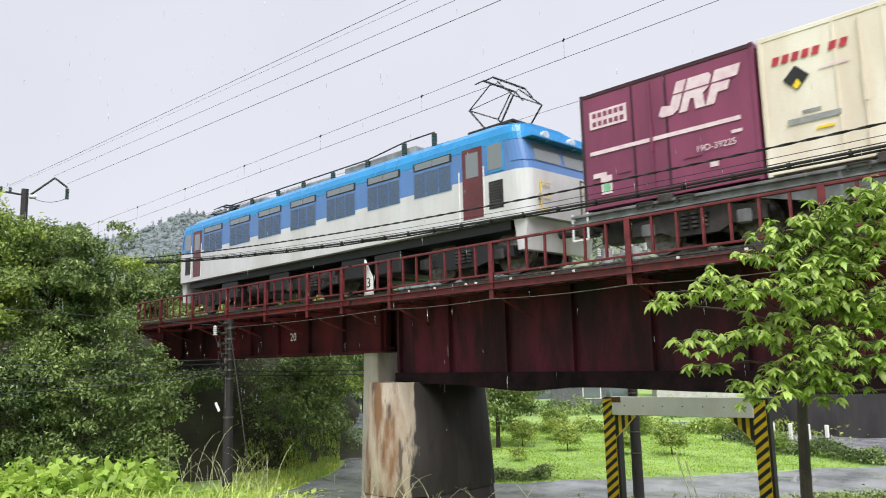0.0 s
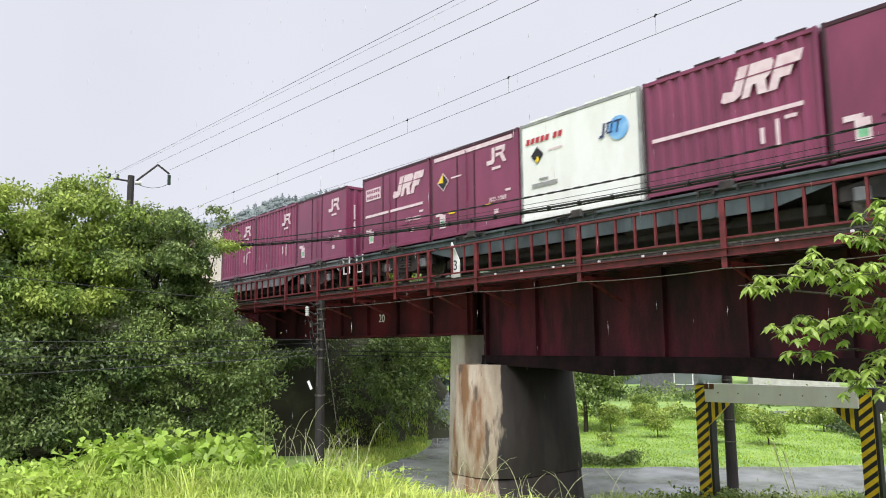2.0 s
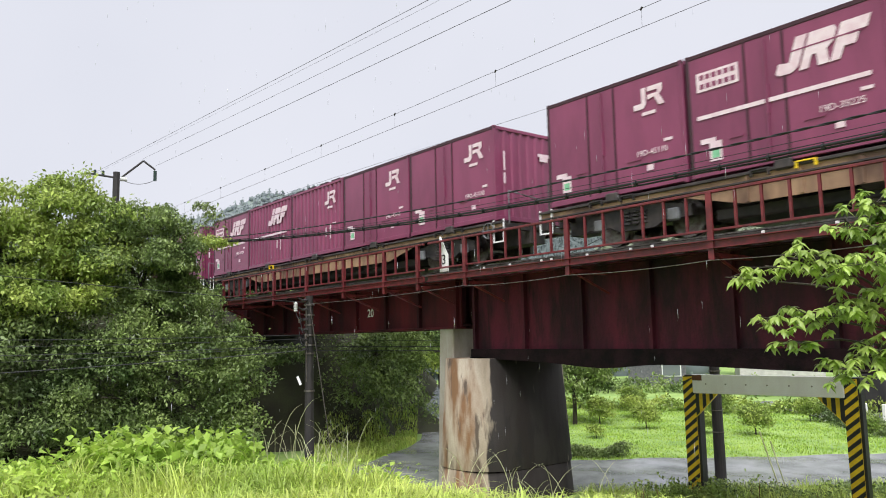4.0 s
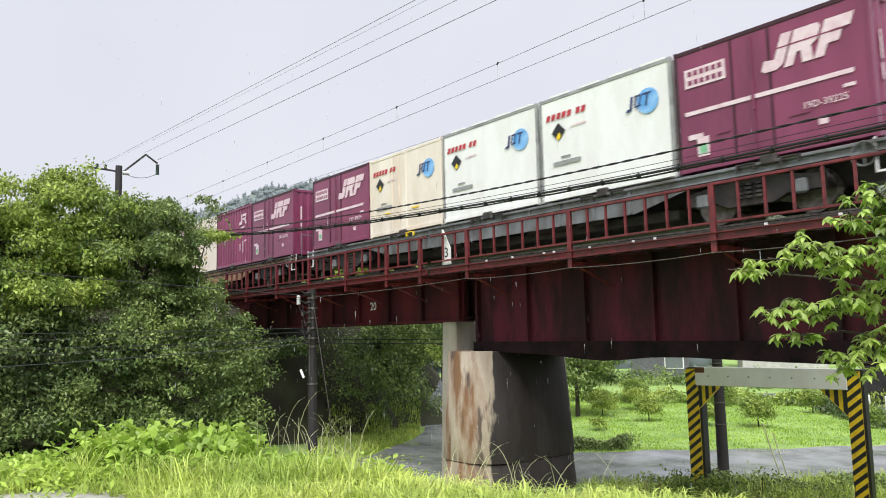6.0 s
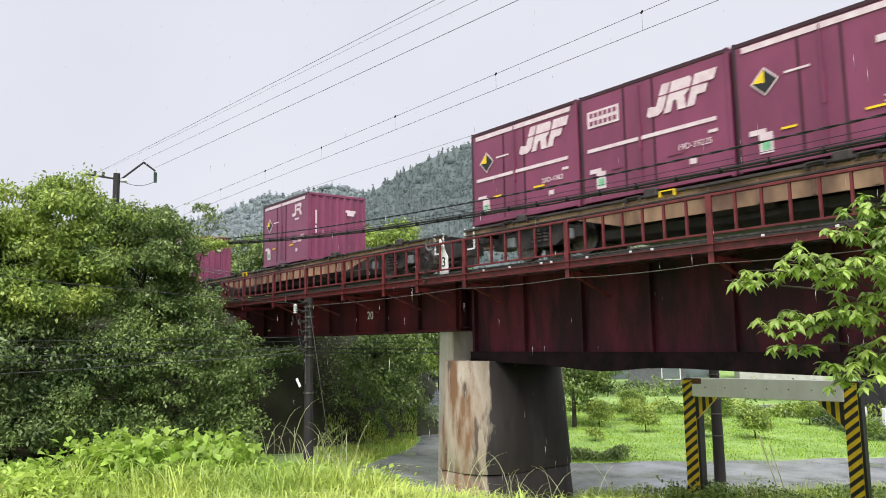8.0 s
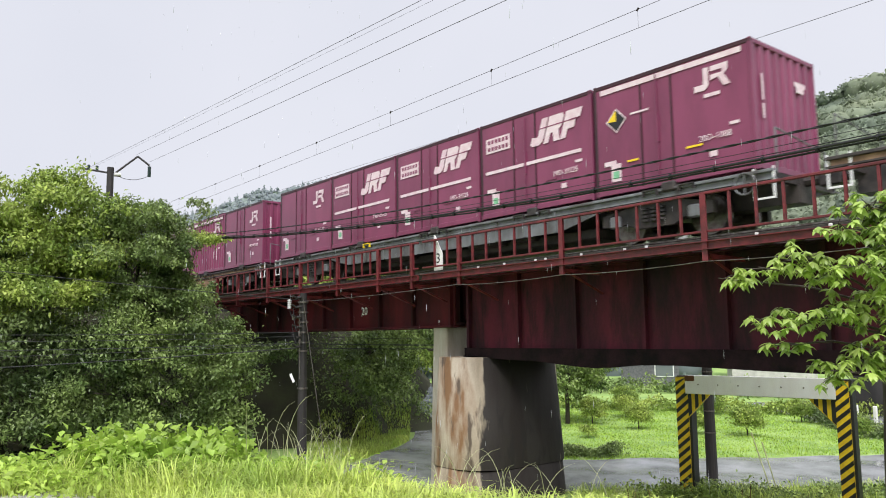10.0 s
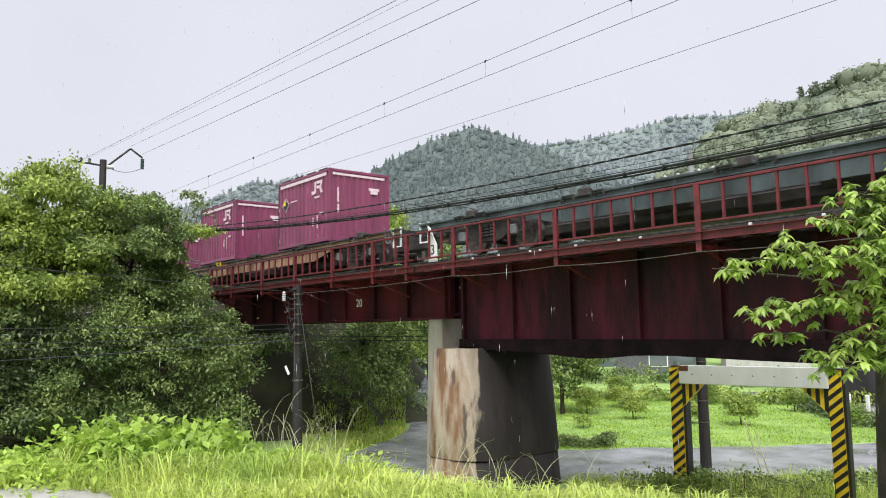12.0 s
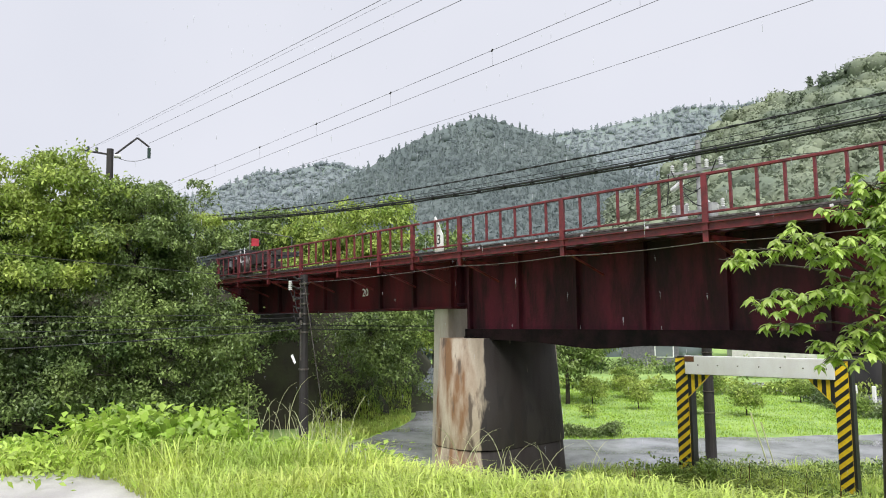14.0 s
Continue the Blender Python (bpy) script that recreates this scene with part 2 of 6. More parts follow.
def build_ground():
    gx = np.concatenate([np.linspace(-2500, -90, 16)[:-1], np.linspace(-90, 40, 110), np.linspace(40, 2000, 14)[1:]])
    gy = np.concatenate([np.linspace(-2000, -25, 12)[:-1], np.linspace(-25, 80, 100), np.linspace(80, 3000, 16)[1:]])
    X, Y = np.meshgrid(gx, gy)
    Z = ground_height(X, Y)
    v = np.stack([X.ravel(), Y.ravel(), Z.ravel()], 1)
    w = len(gx)
    i = (np.arange(len(gy) - 1)[:, None] * w + np.arange(w - 1)[None, :]).ravel()
    f = np.stack([i, i + 1, i + w + 1, i + w], 1)
    return tagged(new("ground", raw_mesh("ground", v, f, "lawn", True)), "wet grassy ground falling from a verge to a low road", "ground", kind="structure")


build_ground()


def ribbon(name, centre, width, lift, mat, label, category, thick=0.0):
    """A strip of paving that follows a line of (x, y) over the ground."""
    pts = []
    for (ax, ay), (bx, by) in zip(centre[:-1], centre[1:]):
        n = max(2, int(math.hypot(bx - ax, by - ay) / 0.7))
        pts += [(ax + (bx - ax) * i / n, ay + (by - ay) * i / n) for i in range(n)]
    pts.append(centre[-1])
    p = np.array(pts)
    for _ in range(12):
        p[1:-1] = (p[:-2] + 2 * p[1:-1] + p[2:]) / 4
    t = np.gradient(p, axis=0)
    t /= np.linalg.norm(t, axis=1, keepdims=True)
    nrm = np.stack([-t[:, 1], t[:, 0]], 1)
    cols = np.linspace(-1, 1, 9)
    rows = []
    for c in cols:
        q = p + nrm * width / 2 * c
        rows.append(np.stack([q[:, 0], q[:, 1], ground_height(q[:, 0], q[:, 1]) + lift], 1))
    v = np.stack(rows, 1).reshape(-1, 3)
    w = len(cols)
    i = (np.arange(len(p) - 1)[:, None] * w + np.arange(w - 1)[None, :]).ravel()
    f = np.stack([i, i + w, i + w + 1, i + 1], 1)
    return tagged(new(name, raw_mesh(name, v, f, mat, True)), label, category, kind="structure")


ribbon("road", [(12, 48.0), (-2, 35.0), (-10, 25.3), (-15.8, 17.4), (-19.0, 12.4), (-20.5, 6.0), (-20.5, -4.0), (-18, -20)], 5.0, 0.05, "asphalt",
       "wet dark asphalt road running under the bridge", "road")
ribbon("side_road", [(-18.6, 10.5), (-20.2, 13.4), (-21.6, 16.2), (-23.6, 19.3), (-27.4, 22.2), (-31.7, 25.0), (-38.0, 29.5), (-50, 40)], 3.0, 0.06, "asphalt",
       "narrow wet asphalt lane curving behind the bridge", "road")
ribbon("far_road", [(-22.0, 44.0), (-14.0, 37.5), (-6.0, 35.0), (20, 36.0)], 6.0, 0.06, "asphalt", "wet grey village road rising behind the orchard", "road")


# ---- bridge: deck girders, walkway and railing ----
RAIL, TRACK_Y = 3.54, 14.0
JOINT = -15.7


def girder(name, x0, x1, y, top, low, mat, label, step, inward):
    """A riveted plate girder: web, flanges, cover plate and each web stiffener."""
    g = thing(name, label, "bridge girder", "girders of the bridge", "structure", at=pose(0, y, 0))
    w = B()
    box(w, x0, x1, -0.012, 0.012, low, top)
    part("web", w, mat, g)
    f = B()
    box(f, x0, x1, -0.16, 0.16, top - 0.03, top + 0.012, 0.006)
    part("flange", f, mat, g)
    f = B()
    box(f, x0, x1, -0.17, 0.17, low - 0.035, low + 0.02, 0.006)
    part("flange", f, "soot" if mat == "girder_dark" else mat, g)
    if x1 - x0 > 20:
        f = B()
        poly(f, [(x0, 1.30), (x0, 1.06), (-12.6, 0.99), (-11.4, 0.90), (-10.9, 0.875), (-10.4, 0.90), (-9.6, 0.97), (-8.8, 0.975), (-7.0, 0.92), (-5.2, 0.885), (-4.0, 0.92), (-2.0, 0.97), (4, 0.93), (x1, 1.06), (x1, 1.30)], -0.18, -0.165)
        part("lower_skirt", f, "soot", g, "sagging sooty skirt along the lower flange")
    x = x0 + 0.08
    while x < x1 - 0.05:
        s = B()
        box(s, x - 0.045, x + 0.045, -0.13, -0.012, low + 0.02, top - 0.03)
        box(s, x - 0.012, x + 0.012, 0.012, 0.12, low + 0.02, top - 0.03)
        part("stiffener", s, mat, g)
        x += step
    return g


for yy in (13.1, 14.9):
    girder("plate_girder", -31.5, JOINT - 0.12, yy, 3.16, 1.88, "girder", "dark red riveted plate girder of the short span, weathered", 1.72, 1)
    girder("plate_girder", JOINT + 0.45, 16.0, yy, 3.16, 1.10, "girder_dark", "deep dark red riveted plate girder with sooty lower flange", 1.86, 1)


def bracing(x0, x1, z0, z1):
    g = thing("girder_bracing", "dark red steel cross bracing between the bridge girders", "bracing", "", "structure")
    x = x0
    while x + 3.4 < x1:
        b = B()
        rod(b, (x, 13.2, z0), (x, 14.8, z1), 0.04, seg=6)
        rod(b, (x, 13.2, z1), (x, 14.8, z0), 0.04, seg=6)
        rod(b, (x, 13.2, z0 + .05), (x + 3.4, 14.8, z0 + .05), 0.04, seg=6)
        part("brace", b, "girder_dark", g)
        x += 3.4


bracing(-31, -16, 1.95, 2.9)
bracing(-15, 16, 1.2, 2.9)

# track on the deck
sleepers = thing("bridge_sleepers", "weathered dark timber sleepers lying across the girders", "sleepers", "", "structure")
sl = B()
box(sl, -0.11, 0.11, -1.25, 1.25, -0.1, 0.1, 0.012)
sl_mesh = finish("sleeper", sl, "timber")
x = -60.0
while x < 16:
    s = new("sleeper", sl_mesh)
    s.parent = sleepers
    s.matrix_basis = pose(x, TRACK_Y, RAIL - 0.15 - 0.1 - 0.02 * random.random(), 0, 0, random.uniform(-1, 1))
    x += 0.56
for dy in (-0.534, 0.534):
    r = B()
    poly(r, [(-0.065, -0.15), (0.065, -0.15), (0.065, -0.135), (0.01, -0.115), (0.01, -0.045), (0.034, -0.035), (0.034, 0.0), (-0.034, 0.0), (-0.034, -0.035), (-0.01, -0.045), (-0.01, -0.115), (-0.065, -0.135)], -330, 350)
    rail = thing("rail", "worn steel running rail spiked to the sleepers", "rail", "rails of the track", "structure", at=pose(-22, TRACK_Y + dy, RAIL, 0, 0, 90), bm=r, mat="steel")
for dy in (-0.30, 0.30):
    r = B()
    box(r, -32, 16, -0.05, 0.05, -0.15, -0.03, 0.01)
    thing("guard_rail", "rusty guard rail between the running rails", "rail", "rails of the track", "structure", at=pose(0, TRACK_Y + dy, RAIL), bm=r, mat="underframe")

# walkway and railing on the camera's side
def railing(x0, posts, x1, y, name, label):
    """Posts with a heel below the walkway, a top rail, a lower rail and thin balusters between them."""
    g = thing(name, label, "railing", "", "structure", at=pose(0, y, 0))
    t = B()
    box(t, x0, x1, -0.035, 0.035, 4.035, 4.085, 0.008)
    part("top_rail", t, "rail_paint", g)
    t = B()
    box(t, x0, x1, -0.025, 0.025, 3.36, 3.40, 0.006)
    part("lower_rail", t, "rail_paint", g)
    t = B()
    box(t, x0, x1, -0.03, 0.012, 3.06, 3.20)
    box(t, x0, x1, -0.09, 0.012, 3.19, 3.205)
    box(t, x0, x1, -0.09, 0.012, 3.055, 3.07)
    part("edge_beam", t, "rail_paint", g)
    for p in posts:
        t = B()
        box(t, p - 0.055, p + 0.055, -0.06, -0.045, 2.86, 4.06)
        box(t, p - 0.012, p + 0.012, -0.045, 0.05, 2.86, 4.06)
        box(t, p - 0.05, p + 0.05, 0.05, 1.2, 2.9, 2.98)
        part("post", t, "rail_paint", g)
    ends = [x0] + list(posts) + [x1]
    bal = B()
    box(bal, -0.022, 0.022, -0.022, 0.022, 3.4, 4.035)
    bal_mesh = finish("baluster", bal, "rail_paint")
    for a, b in zip(ends[:-1], ends[1:]):
        n = max(1, round((b - a) / 0.48))
        for i in range(1, n):
            o = new("baluster", bal_mesh)
            o.parent = g
            o.location = (a + (b - a) * i / n, 0, 0)
    return g


near_posts = [-7.33 + 3.36 * k for k in range(6, -3, -1)][::-1]
railing(-15.55, [p for p in near_posts if p > -15.4], 13.0, 11.8, "railing", "dark red steel walkway railing with thin balusters, wet")
railing(-29.4, [-29.2, -27.2, -24.62, -22.2, -19.82, -17.6, -16.0], -15.75, 11.8, "railing", "dark red steel walkway railing with thin balusters, wet")
wk = B()
for i in range(4):
    box(wk, -29.4, 13.0, 11.86 + 0.27 * i, 12.09 + 0.27 * i, 3.215, 3.26)
thing("walkway", "weathered timber plank walkway beside the bridge track", "walkway", "", "structure", bm=wk, mat="timber")
wk = B()
for px in near_posts + [-29.2, -27.2, -24.62, -22.2, -19.82, -17.6, -16.0]:
    rod(wk, (px, 11.85, 2.95), (px, 13.05, 2.5), 0.03, seg=6)
thing("walkway_brackets", "dark red steel struts under the walkway", "bracket", "", "structure", bm=wk, mat="rail_paint")

for cx in (-13.4, -12.5, -11.5, -11.2, -10.2, -9.1, -8.6, -6.4, -5.2):
    b = B()
    box(b, cx - 0.028, cx + 0.028, 11.80, 11.84, 3.215, 3.262, 0.006)
    thing("cable_clamp", "small white cable clamp on the walkway edge", "clamp", "clamps on the walkway", bm=b, mat="porcelain")

# number on the girder, distance sign on the railing
g20 = thing("girder_number", "white painted number twenty on the red girder", "marking", at=pose(-20.33, 13.07, 2.42))
letters("20", 0.36, "white", "digits", g20, pose(0, 0, 0))
sg = B()
poly(sg, [(-0.17, 0), (0.17, 0), (0.17, 0.42), (-0.13, 0.92), (-0.17, 0.92)], -0.012, 0.012)
sign = thing("distance_sign", "white pointed track distance sign with black numeral on the railing", "sign", at=pose(-15.0, 11.88, 3.28), bm=sg, mat="white")
sf = B()
box(sf, -0.17, 0.17, -0.014, 0.013, -0.1, 0.0)
part("sign_foot", sf, "black", sign)
letters("3", 0.36, "black", "numeral", sign, pose(0.01, -0.014, 0.3))


# ---- pier and abutment ----
def pier():
    g = thing("bridge_pier", "battered concrete bridge pier with rust stains, one wet side with painted-in shade", "pier", "", "structure")

    def frustum(bm, x0, x1, y0, y1, z0, z1, grow, ch):
        rings = []
        for z, e in ((z0, grow), (z1, 0)):
            a, b, c, d = x0 - e, x1 + e, y0 - e, y1 + e
            pts = []
            for cx, cy, a0 in ((b - ch, c + ch, 270), (b - ch, d - ch, 0), (a + ch, d - ch, 90), (a + ch, c + ch, 180)):
                pts += [(cx + ch * math.cos(radians(a0 + 15 * q)), cy + ch * math.sin(radians(a0 + 15 * q))) for q in range(7)]
            rings.append([bm.verts.new((px, py, z)) for px, py in pts])
        for i in range(28):
            j = (i + 1) % 28
            bm.faces.new((rings[0][i], rings[0][j], rings[1][j], rings[1][i]))
        bm.faces.new(rings[1])
        return bm
    b = B()
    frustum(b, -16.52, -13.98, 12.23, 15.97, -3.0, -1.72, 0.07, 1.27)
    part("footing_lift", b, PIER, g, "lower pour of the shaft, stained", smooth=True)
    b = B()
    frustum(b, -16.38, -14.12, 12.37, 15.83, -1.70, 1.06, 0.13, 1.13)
    part("shaft", b, PIER, g, "round-nosed concrete shaft, rust-streaked, stained flank with painted-in shade", smooth=True)
    b = B()
    frustum(b, -16.36, -14.14, 12.39, 15.81, -1.725, -1.695, 0.13, 1.12)
    part("pour_joint", b, "soot", g)
    b = B()
    frustum(b, -16.72, -16.12, 13.02, 15.2, -3.0, 1.84, 0.10, 0.06)
    part("bearing_wall", b, "concrete_pale", g, "pale concrete wall behind the shaft under the short span")
    for yy in (13.1, 14.9):
        b = B()
        box(b, -15.3, -14.7, yy - 0.18, yy + 0.18, 1.06, 1.10)
        part("bearing", b, "underframe", g)
    return g


def pier_material():
    m = material("pier_concrete", (0.52, 0.45, 0.35), (0.29, 0.235, 0.165), 1.2, 0.7, bump=0.4, fine=25, streak=0.2)
    n, l = m.node_tree.nodes, m.node_tree.links
    hsv = [k for k in n if k.type == "HUE_SAT"][0]
    b = n["Principled BSDF"]
    co = n.new("ShaderNodeTexCoord")
    sep = n.new("ShaderNodeSeparateXYZ")
    l.new(co.outputs["Object"], sep.inputs[0])
    mp = n.new("ShaderNodeMapping")
    mp.inputs["Scale"].default_value = (1.6, 1.6, 0.38)
    l.new(co.outputs["Object"], mp.inputs["Vector"])
    ns = n.new("ShaderNodeTexNoise")
    ns.inputs["Scale"].default_value, ns.inputs["Detail"].default_value = 1.5, 7
    l.new(mp.outputs["Vector"], ns.inputs["Vector"])

    def math_node(op, a, b_=None, val=None):
        k = n.new("ShaderNodeMath")
        k.operation = op
        l.new(a, k.inputs[0])
        if b_ is not None:
            l.new(b_, k.inputs[1])
        elif val is not None:
            k.inputs[1].default_value = val
        return k.outputs[0]

    def mix(fac, col, prev):
        k = n.new("ShaderNodeMix")
        k.data_type = "RGBA"
        l.new(fac, k.inputs["Factor"])
        l.new(prev, k.inputs["A"])
        k.inputs["B"].default_value = (*col, 1)
        return k.outputs["Result"]

    def ramp(src, a, b_):
        k = n.new("ShaderNodeMapRange")
        k.inputs["From Min"].default_value, k.inputs["From Max"].default_value = a, b_
        l.new(src, k.inputs["Value"])
        return k.outputs["Result"]
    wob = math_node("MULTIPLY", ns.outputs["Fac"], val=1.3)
    # rust runs and dark drips
    rust = ramp(ns.outputs["Fac"], 0.46, 0.62)
    col = mix(rust, (0.20, 0.11, 0.055), hsv.outputs["Color"])
    drip = n.new("ShaderNodeTexNoise")
    drip.inputs["Scale"].default_value, drip.inputs["Detail"].default_value = 2.6, 5
    l.new(mp.outputs["Vector"], drip.inputs["Vector"])
    col = mix(ramp(drip.outputs["Fac"], 0.57, 0.66), (0.10, 0.075, 0.055), col)
    # one flank darkened: damp stain plus the girders' shade, both in the colour
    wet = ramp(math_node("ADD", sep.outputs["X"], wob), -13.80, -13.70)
    flank_shade = n.new("ShaderNodeMath")
    flank_shade.operation = "MULTIPLY"
    flank_shade.inputs[1].default_value = 0.965
    l.new(wet, flank_shade.inputs[0])
    col = mix(flank_shade.outputs[0], (0.021, 0.018, 0.017), col)
    b.inputs["Specular IOR Level"].default_value = 0.25
    l.new(col, b.inputs["Base Color"])
    return m


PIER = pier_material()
pier()
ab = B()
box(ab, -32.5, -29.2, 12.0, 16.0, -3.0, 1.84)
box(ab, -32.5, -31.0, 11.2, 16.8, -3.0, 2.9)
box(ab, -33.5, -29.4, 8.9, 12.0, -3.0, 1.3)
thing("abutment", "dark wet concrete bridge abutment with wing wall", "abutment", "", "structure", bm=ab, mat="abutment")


# ---- railway embankment behind the abutment, and a bank along the lane ----
def mound(name, xs, ys, height, mat, label):
    X, Y = np.meshgrid(xs, ys)
    Z = height(X, Y)
    v = np.stack([X.ravel(), Y.ravel(), Z.ravel()], 1)
    w = len(xs)
    i = (np.arange(len(ys) - 1)[:, None] * w + np.arange(w - 1)[None, :]).ravel()
    f = np.stack([i, i + 1, i + w + 1, i + w], 1)
    return tagged(new(name, raw_mesh(name, v, f, mat, True)), label, "embankment", kind="structure")


def bank_height(x, y):
    """Top of the railway bank at track level; the near side slopes to the road."""
    x, y = np.asarray(x, float), np.asarray(y, float)
    front = -26.5 - 0.25 * (12 - np.clip(y, -20, 12))
    a = smooth_step(0, 5.0, front - x + 0.35 * np.sin(y * 0.9))
    side = smooth_step(-30, 4.0, y) * (1 - smooth_step(17.5, 24.0, y))
    z = -2.8 + (RAIL - 0.35 + 2.8) * a * np.maximum(side, 0.0)
    behind = smooth_step(16.0, 19.0, y) * (1 - smooth_step(-27.6, -23.8, x + 1.15 * (y - 16))) * (1 - smooth_step(36, 48, y))
    z = np.maximum(z, -2.8 + 4.6 * behind)
    return z


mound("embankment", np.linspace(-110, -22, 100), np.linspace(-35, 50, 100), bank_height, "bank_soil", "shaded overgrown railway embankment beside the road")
for x0, length in ((19.0, 300.0), (-71.0, 300.0)):
    bank = B()
    lo_, hi_ = (x0, x0 + length) if x0 > 0 else (x0 - length, x0)
    poly(bank, [(-7.0, -6.6), (-1.7, -0.30), (1.7, -0.30), (7.0, -6.6)], -hi_, -lo_)
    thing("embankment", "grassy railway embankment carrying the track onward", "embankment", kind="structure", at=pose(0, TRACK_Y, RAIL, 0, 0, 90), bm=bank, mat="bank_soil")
bal = B()
poly(bal, [(-2.3, -0.75), (-1.5, -0.22), (1.5, -0.22), (2.3, -0.75)], -20, 20)
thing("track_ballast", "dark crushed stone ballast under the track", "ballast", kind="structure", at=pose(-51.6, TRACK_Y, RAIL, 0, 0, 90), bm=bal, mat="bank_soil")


# ---- height-limit gate over the road ----
def height_gate():
    gx0, gy0, gx1, gy1 = -11.45, 17.1, -7.9, 17.75
    L = math.hypot(gx1 - gx0, gy1 - gy0)
    a = math.degrees(math.atan2(gy1 - gy0, gx1 - gx0))
    g = thing("height_gate", "yellow and black striped height limit gate with a rusty white beam", "height gate", at=pose(gx0, gy0, -2.6, 0, 0, a))
    H = 3.1
    for x, s, wide, step in ((0.0, 1, 0.32, 0.23), (L, -1, 0.29, 0.23)):
        x0, x1 = sorted((x - (wide - 0.08) * s, x + 0.08 * s))
        b = B()
        box(b, x0 + 0.03, x1 + 0.06, 0.02, 0.34, -0.3, H + 0.03, 0.008)
        post = part("post", b, "black", g, "black steel post with striped plate")
        b = B()
        box(b, x0, x1, -0.012, 0.012, 0.0, H)
        plate = part("striped_plate", b, "yellow", post)
        z = -0.6
        while z < H:
            st = B()
            rise = wide * 0.85
            pts = [(x0, z), (x1, z + rise), (x1, z + step * 0.48 + rise), (x0, z + step * 0.48)]
            pts = [(px, min(max(pz, 0.0), H)) for px, pz in pts]
            if pts[0][1] < pts[3][1] or pts[1][1] < pts[2][1]:
                poly(st, pts, -0.016, -0.0125)
                part("stripe", st, "black", post)
            z += step
        b = B()
        reach = 0.62
        poly(b, [(x + 0.08 * s, H - 1.02), (x + reach * s, H - 0.46), (x + reach * s, H - 0.02), (x + 0.08 * s, H - 0.02)], -0.01, 0.06)
        brace = part("corner_brace", b, "yellow", g, "striped triangular corner brace")
        for q in range(3):
            st = B()
            o = 0.18 * q
            ax = x + (0.08 + o) * s
            poly(st, [(ax, H - 1.02 + o * 1.04 + 0.02), (ax + 0.09 * s, H - 0.93 + o * 1.04 + 0.02), (ax + 0.09 * s, H - 0.03), (ax, H - 0.03)], -0.015, -0.0105)
            part("stripe", st, "black", brace)
    b = B()
    box(b, 0.05, L - 0.05, -0.10, -0.03, H - 0.42, H + 0.05, 0.01)
    beam = part("beam", b, "white", g, "white painted steel beam, rusty at one end")
    b = B()
    box(b, 0.05, 0.30, -0.104, -0.10, H - 0.10, H + 0.04)
    part("rust_patch", b, "rust", beam)
    for i in range(7):
        b = B()
        rod(b, (0.4 + i * 0.5, -0.11, H - 0.18), (0.4 + i * 0.5, -0.09, H - 0.18), 0.018, seg=8)
        part("bolt", b, "steel", beam)
    return g


height_gate()


# ---- freight train ----
CL, CW, CH = 3.715, 1.225, 2.5      # container length, half width, height


def corrugated(bm, axis, a, b, off, z0, z1, period, depth, sign):
    """A wall folded into upright ribs. axis 'x': runs along x at y = off; axis 'y': runs along y at x = off."""
    n = max(2, round((b - a) / period))
    p = (b - a) / n
    line = []
    for i in range(n):
        s = a + p * i
        line += [(s, 0), (s + p * 0.30, 0), (s + p * 0.42, depth), (s + p * 0.88, depth)]
    line.append((b, 0))
    cols = []
    for s, d in line:
        q = off - sign * d
        pt = (s, q) if axis == "x" else (q, s)
        cols.append((bm.verts.new((*pt, z0)), bm.verts.new((*pt, z1))))
    for c, e in zip(cols[:-1], cols[1:]):
        bm.faces.new((c[0], e[0], e[1], c[1]))
    return bm


def decal(name, pts, mat, c, label="", lift=0.008):
    b = B()
    poly(b, pts, -CW - lift, -CW - lift + 0.003)
    return part(name, b, mat, c, label)


def quad(x0, x1, z0, z1, lean=0.0):
    return [(x0, z0), (x1, z0), (x1 + lean, z1), (x0 + lean, z1)]


